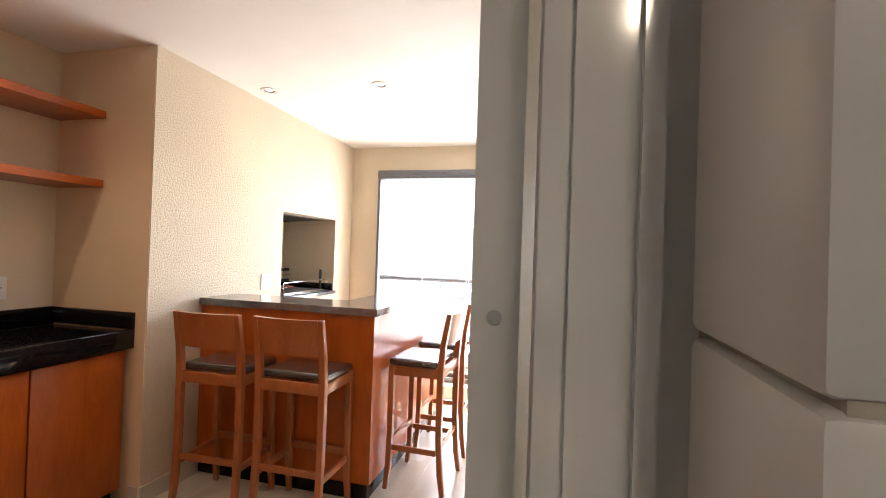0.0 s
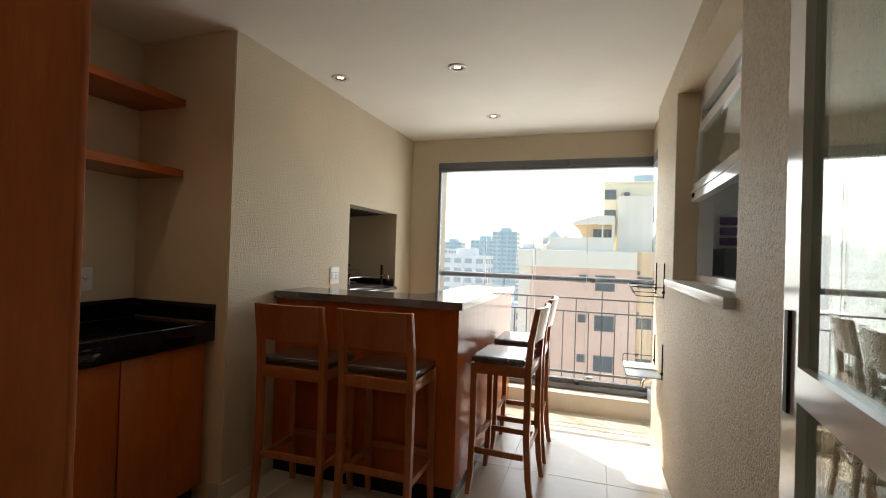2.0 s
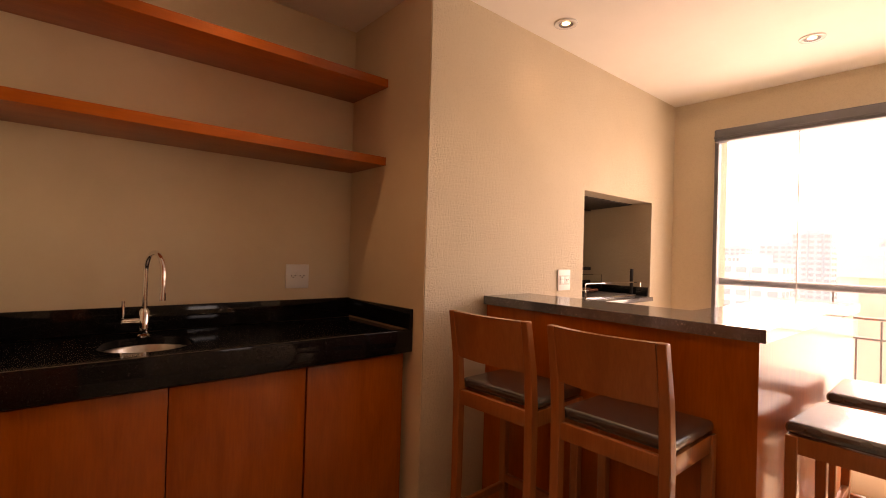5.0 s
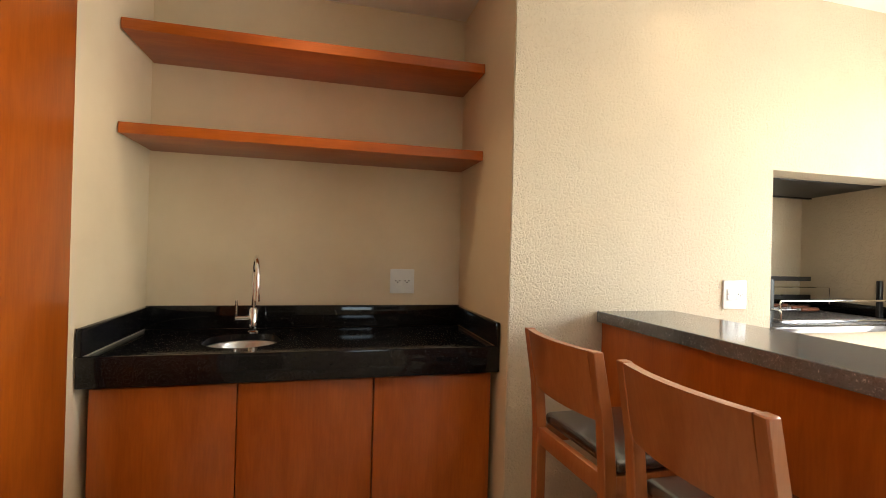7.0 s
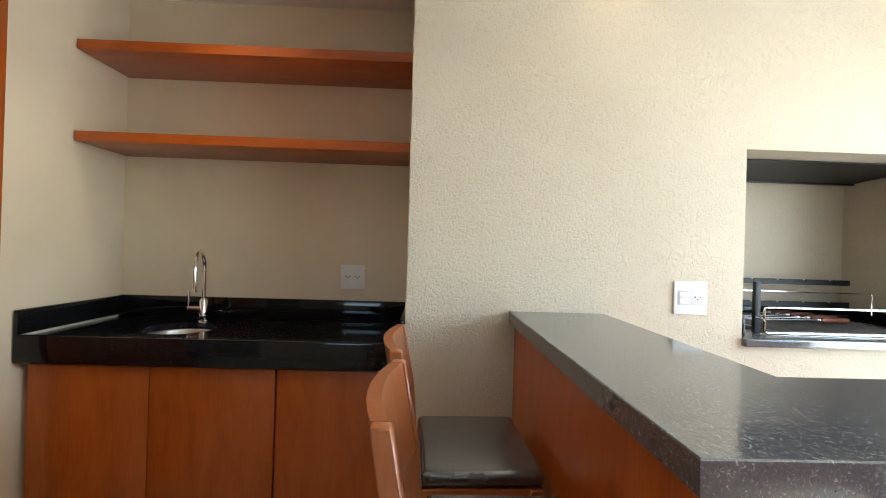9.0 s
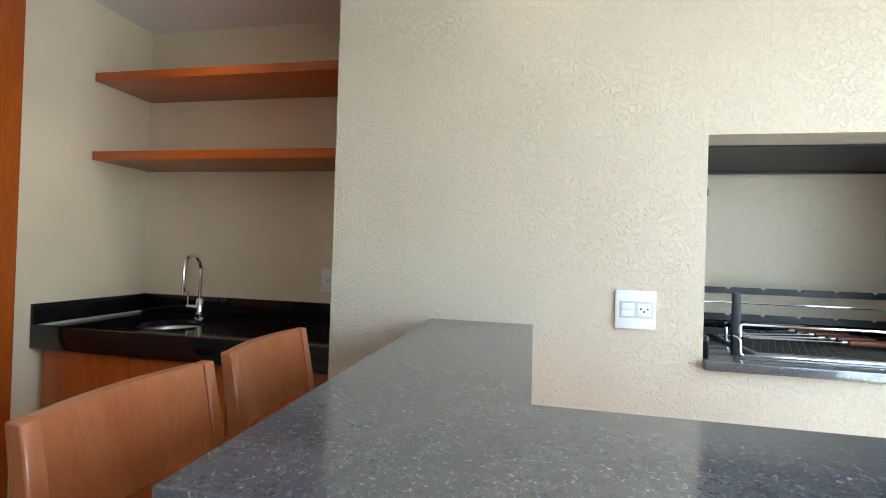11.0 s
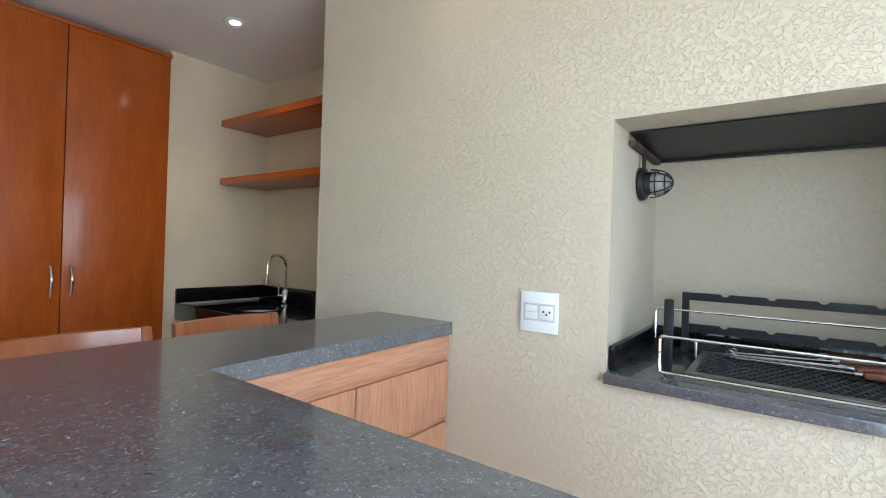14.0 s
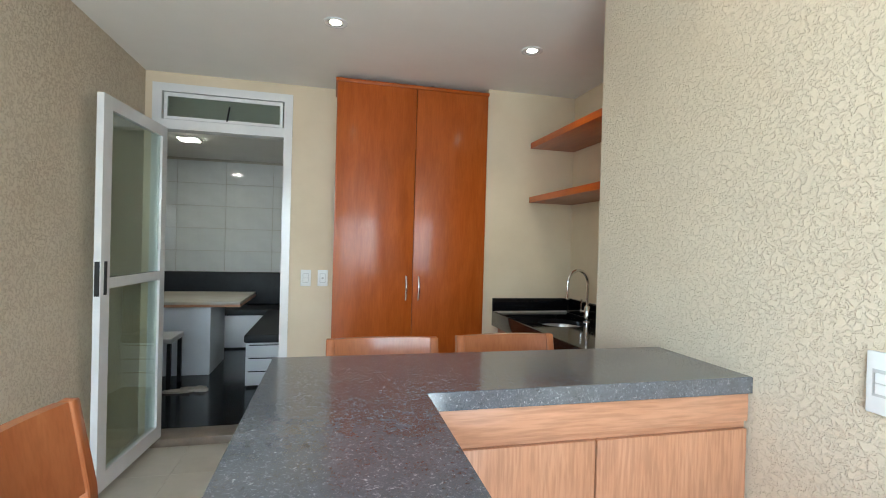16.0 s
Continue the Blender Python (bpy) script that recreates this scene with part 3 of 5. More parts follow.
def bar_stool(label):
    """Faces +y, built about the origin on the balcony floor, 41 cm wide."""
    s = thing("bar_stool", (0, 0, FL), label, "stool", "stools at the bar")
    hw, yb, yf = 0.187, -0.155, 0.155
    for sx in (-1, 1):
        part("back_leg", bent_leg(bmesh.new(), [(sx * (hw + 0.004), yb - 0.035, FL, 0.8), (sx * (hw + 0.001), yb - 0.015, 0.08, 0.95), (sx * hw, yb, 0.30, 1), (sx * hw, yb, 0.70, 1.05), (sx * hw, yb - 0.012, 0.85, 1), (sx * hw, yb - 0.045, 1.035, 0.85)], 0.034, 0.036), STOOL_WOOD, s)
        part("front_leg", bent_leg(bmesh.new(), [(sx * (hw + 0.004), yf + 0.02, FL, 0.8), (sx * (hw + 0.001), yf + 0.006, 0.08, 0.95), (sx * hw, yf, 0.30, 1), (sx * hw, yf, 0.701, 1.05)], 0.034, 0.034), STOOL_WOOD, s)
        part("seat_rail", boxed(sx * hw - 0.011, sx * hw + 0.011, yb + 0.018, yf - 0.017, 0.643, 0.701, 0.002), STOOL_WOOD, s)
        part("stretcher", boxed(sx * hw - 0.009, sx * hw + 0.009, yb + 0.017, yf - 0.016, 0.185, 0.218, 0.002), STOOL_WOOD, s)
    part("seat_rail", boxed(-hw + 0.018, hw - 0.018, yf - 0.011, yf + 0.011, 0.643, 0.701, 0.002), STOOL_WOOD, s)
    part("seat_rail", boxed(-hw + 0.018, hw - 0.018, yb - 0.011, yb + 0.011, 0.643, 0.701, 0.002), STOOL_WOOD, s)
    part("footrest", boxed(-hw + 0.017, hw - 0.017, yf - 0.012, yf + 0.012, 0.22, 0.255, 0.002), STOOL_WOOD, s)
    part("stretcher", boxed(-hw + 0.017, hw - 0.017, yb - 0.009, yb + 0.009, 0.217, 0.25, 0.002), STOOL_WOOD, s)
    part("backrest", curved_board(bmesh.new(), 2 * hw - 0.031, 0.845, 1.034, yb, 0.024, 0.025, 0.036, 12), STOOL_WOOD, s)
    bm = boxed(-0.198, 0.198, yb + 0.021, yf + 0.022, 0.702, 0.743, 0.018, 5)
    part("cushion", bm, LEATHER, s, "dark grey leather cushion")
    return s


LABEL = "cherry wood bar stool with dark leather seat"
stool = bar_stool(LABEL + " at the bar")
stool.matrix_basis = pose(-1.345, 2.315, FL)
copy_thing(stool, pose(-1.83, 2.295, FL, 0, 0, 2))
for y, turn in ((2.875, 88), (3.45, 91)):
    tagged(copy_thing(stool, pose(-0.82, y, FL, 0, 0, turn)), LABEL + " beside the glazing")

# ---- barbecue niche ----
sill = thing("barbecue_sill", (XL - 0.25, 3.81, 0.955), "dark grey granite sill with black upstands in the barbecue niche", "sill")
part("slab", boxed(XL - 0.575, XL + 0.028, 3.3605, 4.2695, 0.9555, 0.985, 0.002), GREY_STONE, sill)
part("upstand", boxed(XL - 0.575, XL - 0.01, 3.363, 3.381, 0.987, 1.055, 0.002), BLACK_STONE, sill)
part("upstand", boxed(XL - 0.575, XL - 0.01, 4.249, 4.267, 0.987, 1.055, 0.002), BLACK_STONE, sill)
part("upstand", boxed(XL - 0.575, XL - 0.557, 3.383, 4.247, 0.987, 1.055, 0.002), BLACK_STONE, sill)

hood = thing("barbecue_hood", (XL - 0.3, 3.81, 1.60), "black sheet metal smoke hood under the top of the niche", "hood")
bm = bmesh.new()
H0, H1 = XL - 0.15, XL - 0.515
v = [bm.verts.new(p) for p in ((H0, 3.366, 1.688), (H0, 4.264, 1.688), (H1, 4.264, 1.668), (H1, 3.366, 1.668), (H0, 3.366, 1.693), (H0, 4.264, 1.693), (H1, 4.264, 1.673), (H1, 3.366, 1.673))]
for f in ((0, 1, 2, 3), (7, 6, 5, 4), (0, 3, 7, 4), (1, 5, 6, 2), (2, 6, 7, 3), (0, 4, 5, 1)):
    bm.faces.new([v[i] for i in f])
part("sloping_plate", bm, BLACK_IRON, hood, smooth=False)
part("side_angle", boxed(H1, H0, 3.3665, 3.384, 1.650, 1.667), mottled("rusty_iron", (0.03, 0.02, 0.018), (0.09, 0.05, 0.035), 25.0, 0.8, 0.4, 150.0), hood, "rusty angle iron")
part("front_angle", boxed(H1 - 0.02, H1 - 0.001, 3.366, 4.264, 1.660, 1.69), BLACK_IRON, hood)

lamp = thing("bulkhead_lamp", (XL - 0.25, 3.36, 1.50), "small black caged bulkhead lamp on the side of the niche", "lamp")
LX, LY, LZ = XL - 0.31, 3.366, 1.553
bm = bmesh.new()
rod(bm, (LX, LY, LZ), (LX, LY + 0.016, LZ), 0.056, 0.052, 20)
rod(bm, (LX, LY + 0.016, LZ), (LX, LY + 0.034, LZ), 0.040, 0.036, 20)
part("base", bm, BLACK_IRON, lamp)
bm = bmesh.new()
bmesh.ops.create_uvsphere(bm, u_segments=20, v_segments=12, radius=0.036, matrix=Matrix.Translation((LX, LY + 0.047, LZ)) @ Matrix.Diagonal((1, 1.2, 1, 1)))
FROST = mottled("frosted_glass", (0.26, 0.26, 0.25), (0.36, 0.36, 0.34), 6.0, 0.15)
part("globe", bm, FROST, lamp, "clouded glass globe")
for k in range(4):
    a = k * math.pi / 4
    bow = [(LX + 0.046 * math.cos(a) * math.cos(b), LY + 0.03 + 0.068 * math.sin(b), LZ + 0.046 * math.sin(a) * math.cos(b)) for b in [math.pi * i / 14 for i in range(15)]]
    part("cage_bar", tube(bmesh.new(), bow, 0.0022, 6), BLACK_IRON, lamp)
for yy, rr in ((0.050, 0.0445), (0.078, 0.0335)):
    ring = [(LX + rr * math.cos(2 * math.pi * i / 20), LY + yy, LZ + rr * math.sin(2 * math.pi * i / 20)) for i in range(20)]
    part("cage_ring", tube(bmesh.new(), ring, 0.0022, 6, True), BLACK_IRON, lamp)
part("conduit", tube(bmesh.new(), round_path([(LX + 0.02, LY + 0.012, LZ + 0.05), (LX + 0.02, LY + 0.012, LZ + 0.12), (LX - 0.06, LY + 0.012, LZ + 0.15)], 0.02), 0.006, 8), BLACK_IRON, lamp)

grill = thing("grill_rack", (XL - 0.25, 3.83, 0.986), "steel grill rack with wire guards over the barbecue opening", "grill")
GX0, GX1, GY0, GY1 = XL - 0.485, XL - 0.085, 3.545, 4.22
bm = bmesh.new()
for a, b, c, d in ((GX0, GX1, GY0, GY0 + 0.02), (GX0, GX1, GY1 - 0.02, GY1), (GX0, GX0 + 0.02, GY0 + 0.02, GY1 - 0.02), (GX1 - 0.03, GX1, GY0 + 0.02, GY1 - 0.02)):
    box(bm, a, b, c, d, 0.986, 0.998)
part("tray_frame", bm, STEEL, grill)
bm = bmesh.new()
nx, ny = 13, 26
for i in range(nx):
    x = GX0 + 0.03 + (GX1 - GX0 - 0.07) * i / (nx - 1)
    wave = [(x + 0.0115 * (1 if k % 2 else -1) * (1 if i % 2 else -1), GY0 + 0.025 + (GY1 - GY0 - 0.05) * k / (ny * 2), 0.994) for k in range(ny * 2 + 1)]
    tube(bm, wave, 0.0024, 4)
part("mesh", bm, mottled("sooty_steel", (0.10, 0.10, 0.105), (0.20, 0.20, 0.205), 30.0, 0.4, metal=0.6), grill, "sooty diamond wire mesh", kind="stuff")
part("fire_pan", boxed(GX0 + 0.022, GX1 - 0.032, GY0 + 0.022, GY1 - 0.022, 0.9865, 0.9885), DARK_HOLE, grill, "sooty dark pan under the mesh")
path = round_path([(XL - 0.054, 4.24, 0.996), (XL - 0.054, 3.487, 0.996), (XL - 0.054, 3.487, 1.05), (XL - 0.10, 3.487, 1.05)], 0.012)
part("guard_wire", tube(bmesh.new(), path, 0.005, 8), CHROME, grill)
for zz, xx, y0, drop, wire in ((1.095, XL - 0.056, 3.487, 0.04, 0.0045), (1.137, XL - 0.38, 3.412, 0.10, 0.0034)):
    path = round_path([(xx, y0, zz - drop), (xx, y0, zz), (xx, 4.235, zz), (xx, 4.235, zz - drop)], 0.012)
    part("guard_wire", tube(bmesh.new(), path, wire, 8), CHROME, grill)
for yy in (3.485, 4.20):
    part("post", boxed(XL - 0.125, XL - 0.107, yy, yy + 0.024, 0.986, 1.192, 0.002), BLACK_IRON, grill)
def notched(z0, z1):
    """A rail along y whose upper edge has shallow dents for skewers."""
    ya, yb = GY0 - 0.045, GY1 - 0.01
    top = [(ya, z1)]
    for k in range(5):
        yn = ya + 0.105 + 0.128 * k
        top += [(yn - 0.014, z1), (yn - 0.005, z1 - 0.008), (yn + 0.005, z1 - 0.008), (yn + 0.014, z1)]
    outline = [(ya, z0)] + top + [(yb, z1), (yb, z0)]
    bm = bmesh.new()
    lo, hi = [[bm.verts.new((x, y, z)) for y, z in outline] for x in (GX0 + 0.003, GX0 + 0.017)]
    bm.faces.new(lo)
    bm.faces.new(hi[::-1])
    for i in range(len(outline)):
        j = (i + 1) % len(outline)
        bm.faces.new((lo[i], lo[j], hi[j], hi[i]))
    return bm


for z0, z1 in ((0.999, 1.024), (1.058, 1.085), (1.166, 1.192)):
    part("back_rail", notched(z0, z1), BLACK_IRON, grill, "notched black back rail", smooth=False)
part("bracket", boxed(GX0 + 0.16, GX0 + 0.172, GY0 - 0.006, GY0 + 0.002, 0.998, 1.05, 0.002), STEEL, grill)
part("back_upright", boxed(GX0 + 0.002, GX0 + 0.018, GY0 - 0.067, GY0 - 0.0455, 0.986, 1.192), BLACK_IRON, grill)

SKEWER_WOOD = wood_material("skewer_handle_wood", (0.10, 0.03, 0.015), (0.16, 0.05, 0.025), (0.22, 0.075, 0.04), "y", 0.5, 0.1)
for k in range(6):
    x0, x1 = XL - 0.375 - 0.022 * k, XL - 0.315 - 0.045 * k
    yb, ye, zz = 3.645 - 0.006 * (k % 3), 3.93 - 0.012 * k, 1.006 + 0.004 * (k % 2)
    s = thing("skewer", (x1, ye, 1.0), "steel barbecue skewer with a red-brown wooden handle lying on the grill", "skewer", "skewers on the grill")
    for d in (-0.004, 0.004):
        part("prong", tube(bmesh.new(), [(x0 + d, yb, zz), (x1 + d * 0.6, ye, zz + 0.012)], 0.0017, 6), STEEL, s)
    ring = [(x0 + 0.008 * math.sin(2 * math.pi * i / 14), yb - 0.008 + 0.010 * math.cos(2 * math.pi * i / 14), zz + 0.007 + 0.007 * math.sin(2 * math.pi * i / 14)) for i in range(14)]
    part("end_loop", tube(bmesh.new(), ring, 0.0015, 6, True), STEEL, s)
    part("ferrule", rod(bmesh.new(), (x1, ye - 0.012, zz + 0.012), (x1, ye + 0.006, zz + 0.012), 0.007, sides=10), STEEL, s, "steel ferrule")
    bm = boxed(-0.016, 0.016, 0.004, 0.14, -0.010, 0.010, 0.007, 2)
    bmesh.ops.transform(bm, matrix=Matrix.Translation((x1, ye, zz + 0.012)) @ Matrix.Rotation(radians(4 + 2 * k), 4, "Z"), verts=bm.verts)
    part("grip", bm, SKEWER_WOOD, s, "flat wooden grip")

# ---- downlights ----
for x, y in ((-2.03, 2.85), (-1.20, 2.87), (-1.20, 3.94), (-1.145, 1.345), (-2.24, 1.325)):
    d = thing("downlight", (x, y, H - 0.012), "round white recessed ceiling downlight, switched on", "downlight", "ceiling downlights")
    bm = bmesh.new()
    lathe(bm, [(0.060, H - 0.001), (0.060, H - 0.006), (0.054, H - 0.009), (0.042, H - 0.007), (0.036, H - 0.0015)], (x, y), 32)
    part("ring", bm, WHITE_ALU, d)
    bm = bmesh.new()
    lathe(bm, [(0.038, H - 0.0065), (0.030, H - 0.003), (0.022, H - 0.002), (0.0215, H - 0.001)], (x, y), 32)
    part("baffle", bm, DARK_ALU, d, "dark inner baffle")
    bm = bmesh.new()
    lathe(bm, [(0.030, H - 0.0032), (0.018, H - 0.0052), (0.001, H - 0.006)] if y < 2 else [(0.0215, H - 0.0015), (0.015, H - 0.004), (0.001, H - 0.005)], (x, y), 24)
    part("lamp", bm, LAMP_BRIGHT if y < 2 else LAMP_GLOW, d, "warm glowing lamp")

# ---- balcony glazing ----
GY = 4.58
win = thing("balcony_glazing", (-0.9, GY, 0.14), "frameless folding glass balcony enclosure with dark head and sill tracks", "window", kind="structure")
part("head_track", boxed(-1.895, XR + 0.05, GY - 0.03, GY + 0.055, 2.155, 2.247, 0.012, 3), DARK_ALU, win)
part("head_fin", boxed(-1.893, XR + 0.048, GY - 0.040, GY - 0.031, 2.178, 2.190, 0.002), DARK_ALU, win, "raised fin along the track")
part("side_profile", boxed(-1.895, -1.868, GY - 0.01, GY + 0.055, 0.15, 2.155, 0.003), DARK_ALU, win)
part("sill_track", boxed(-1.895, XR + 0.05, GY - 0.05, GY + 0.055, 0.107, 0.155, 0.005), DARK_ALU, win)
part("sill_rail", boxed(-1.895, XR + 0.05, GY - 0.015, GY + 0.045, 0.157, 0.197, 0.005), DARK_ALU, win)
edges_x = [-1.868, -1.385, -0.905, -0.42, XR + 0.03]
for a, b in zip(edges_x, edges_x[1:]):
    p = part("pane", boxed(a + (0.016 if a == -0.905 else 0.003), b - (0.016 if b == -0.905 else 0.003), GY + 0.01, GY + 0.018, 0.197, 2.155), GLASS, win, smooth=False)
    p.visible_shadow = False
for x in (-1.385, -0.917, -0.893, -0.42):
    part("seal", boxed(x - 0.0025, x + 0.0025, GY + 0.008, GY + 0.02, 0.197, 2.155), PLASTIC_GREY, win)
part("track_clip", boxed(-0.62, -0.585, GY - 0.05, GY - 0.031, 2.172, 2.24, 0.003), DARK_ALU, win)
part("catch", boxed(-0.50, -0.46, GY - 0.052, GY - 0.016, 0.157, 0.19, 0.004), DARK_HOLE, win, "small dark catch")
part("lock", boxed(-0.40, -0.34, GY - 0.035, GY - 0.0, 0.197, 0.235, 0.005), STEEL, win)
part("knob", rod(bmesh.new(), (-0.36, GY - 0.02, 1.117), (-0.36, GY + 0.01, 1.117), 0.022, sides=18), STEEL, win)
side = thing("side_glazing", (XR + 0.03, 4.25, 0.14), "stacked glass panes at the balcony corner", "window", kind="structure")
part("head_track", boxed(XR + 0.022, XR + 0.10, 4.0, GY - 0.032, 2.155, 2.247, 0.005), DARK_ALU, side)
part("sill_track", boxed(XR + 0.022, XR + 0.10, 4.0, GY - 0.052, 0.106, 0.20, 0.005), DARK_ALU, side)
for k in range(2):
    p = part("pane", boxed(XR + 0.04 + 0.025 * k, XR + 0.048 + 0.025 * k, 4.01, GY - 0.035, 0.2, 2.155), GLASS, side, smooth=False)
    p.visible_shadow = False

rail = thing("balcony_railing", (-0.9, 4.72, 0.105), "thin dark metal balcony railing outside the glass", "railing")
RY = 4.72
part("handrail", tube(bmesh.new(), [(-2.0, RY, 1.117), (XR + 0.2, RY, 1.117)], 0.027, 14), DARK_ALU, rail, "thick grey round handrail")
part("top_bar", boxed(-1.86, XR + 0.2, RY - 0.008, RY + 0.008, 0.928, 0.942), RAIL_PAINT, rail)
part("second_bar", boxed(-1.86, XR + 0.2, RY - 0.008, RY + 0.008, 0.802, 0.815), RAIL_PAINT, rail)
part("bottom_bar", boxed(-1.86, XR + 0.2, RY - 0.008, RY + 0.008, 0.215, 0.235), RAIL_PAINT, rail)
for k in range(-13, 4):
    x = -0.275 + 0.1175 * k
    part("baluster", boxed(x - 0.005, x + 0.005, RY - 0.005, RY + 0.005, 0.106, 0.80 if k % 2 else (0.925 if k % 8 else 1.092)), RAIL_PAINT, rail, smooth=False)

# ---- kitchen window in the side wall ----
kw = thing("kitchen_window", (XR + 0.12, 2.4, RZ0), "white aluminium awning window, tilted open, with a stone sill", "window", kind="structure")
FX0, FX1 = XR + 0.12, XR + 0.195
bm = bmesh.new()
box(bm, FX0, FX1, RW0, RW0 + 0.05, RZ0, RZ1)
box(bm, FX0, FX1, RW1 - 0.05, RW1, RZ0, RZ1)
box(bm, FX0, FX1, RW0 + 0.05, RW1 - 0.05, 2.19, RZ1)
box(bm, FX0, FX1, RW0 + 0.05, RW1 - 0.05, RZ0, RZ0 + 0.04)
part("frame", bm, WHITE_ALU, kw)
part("sill", boxed(XR - 0.035, XR + 0.118, RW0 + 0.001, RW1 + 0.09, RZ0 - 0.036, RZ0 + 0.004, 0.004), mottled("pale_sill_stone", (0.66, 0.66, 0.64), (0.74, 0.74, 0.72), 9.0, 0.25), kw, "pale stone sill")
bm = boxed(XR + 0.002, FX0 - 0.001, RW1 - 0.004, RW1 - 0.0005, RZ0 + 0.005, RZ1)
box(bm, XR + 0.002, FX0 - 0.001, RW0 + 0.0005, RW0 + 0.004, RZ0 + 0.005, RZ1)
box(bm, XR + 0.002, FX0 - 0.001, RW0 + 0.004, RW1 - 0.004, RZ1 - 0.004, RZ1 - 0.0005)
part("reveal", bm, PAINT, kw, "smooth cream painted reveal", smooth=False)
part("top_light", boxed(FX0 + 0.03, FX0 + 0.036, RW0 + 0.05, RW1 - 0.05, 2.122, 2.19), DOOR_GLASS, kw, "narrow fixed pane", smooth=False)
part("transom_rail", boxed(FX0, FX1, RW0 + 0.05, RW1 - 0.05, 2.10, 2.122), WHITE_ALU, kw)
sash_m = Matrix.Translation((FX0 + 0.006, 0, 2.098)) @ Matrix.Rotation(radians(4), 4, "Y")
S0, S1 = RW0 + 0.055, RW1 - 0.055


def sash_part(name, boxes, mat, label="", parent=kw):
    bm = bmesh.new()
    for bx in boxes:
        box(bm, *bx)
    bmesh.ops.transform(bm, matrix=sash_m, verts=bm.verts)
    return part(name, bm, mat, parent, label, smooth=False)


sash = sash_part("sash", [(-0.016, 0.016, S0, S1, -0.05, 0), (-0.016, 0.016, S0, S1, -0.395, -0.335), (-0.016, 0.016, S0, S0 + 0.045, -0.335, -0.05), (-0.016, 0.016, S1 - 0.045, S1, -0.335, -0.05)], WHITE_ALU)
sash_part("drip_rail", [(-0.024, -0.0165, S0 + 0.01, S1 - 0.01, -0.39, -0.372), (-0.020, 0.020, S0 + 0.02, S1 - 0.02, -0.44, -0.396)], WHITE_ALU, parent=sash)
sash_part("latch", [(-0.03, -0.0165, S1 - 0.09, S1 - 0.06, -0.42, -0.40)], DARK_HOLE, "small dark latch", sash)
pane_k = sash_part("pane", [(-0.003, 0.003, S0 + 0.045, S1 - 0.045, -0.335, -0.05)], DOOR_GLASS, parent=sash)
pane_k.visible_shadow = False

# ---- balcony door ----
frame_d = thing("door_1", (-0.43, 0.27, 0), "white aluminium glazed door standing open into the balcony room", "door", kind="structure")
bm = bmesh.new()
DX0, DX1 = -0.858, 0.049
box(bm, DX1 - 0.058, DX1, 0.185, YD + 0.012, 0.002, 2.43)
box(bm, DX0, DX0 + 0.058, 0.185, YD + 0.012, 0.002, 2.43)
box(bm, DX0 + 0.058, DX1 - 0.058, 0.185, YD + 0.012, 2.375, 2.43)
box(bm, DX0 + 0.058, DX1 - 0.058, 0.185, YD + 0.012, 2.12, 2.185)
for x in (DX1 - 0.042, DX1 - 0.018):
    box(bm, x - 0.004, x + 0.004, 0.178, 0.185, 0, 2.43)
part("door_frame", bm, WHITE_ALU, frame_d)
bm = boxed(DX0 + 0.07, DX1 - 0.07, 0.25, 0.275, 2.345, 2.37)
box(bm, DX0 + 0.07, DX1 - 0.07, 0.25, 0.275, 2.19, 2.21)
box(bm, DX0 + 0.07, DX0 + 0.09, 0.25, 0.275, 2.21, 2.345)
box(bm, DX1 - 0.09, DX1 - 0.07, 0.25, 0.275, 2.21, 2.345)
part("transom_sash", bm, WHITE_ALU, frame_d)
part("transom_pane", boxed(DX0 + 0.09, DX1 - 0.09, 0.26, 0.266, 2.21, 2.345), DOOR_GLASS, frame_d, smooth=False)
part("frame_lip", boxed(-0.0165, 0.03, 0.2885, 0.310, 0, 2.12, 0.002), WHITE_ALU, frame_d)
for zz in (0.25, 1.85):
    part("hinge", rod(bmesh.new(), (-0.0155, 0.318, zz), (-0.0155, 0.318, zz + 0.10), 0.007, sides=12), WHITE_ALU, frame_d)
part("transom_stay", rod(bmesh.new(), (-0.42, 0.282, 2.20), (-0.44, 0.30, 2.30), 0.006, sides=10), BLACK_IRON, frame_d, "black window stay")
part("threshold", boxed(DX0 + 0.0005, DX1 - 0.0005, 0.1005, YD + 0.024, FL, 0.0015, 0.004), mottled("threshold_stone", (0.16, 0.12, 0.09), (0.24, 0.19, 0.14), 12.0, 0.35), frame_d, "brown stone threshold")
leaf_m = Matrix.Translation((-0.043, 0.318, 0)) @ Matrix.Rotation(radians(-4.4), 4, "Z")


def leaf_part(name, boxes, mat, label=""):
    bm = bmesh.new()
    for bx in boxes:
        box(bm, *bx)
    bmesh.ops.transform(bm, matrix=leaf_m, verts=bm.verts)
    return part(name, bm, mat, leaf_p if name != "leaf" else frame_d, label, smooth=False)


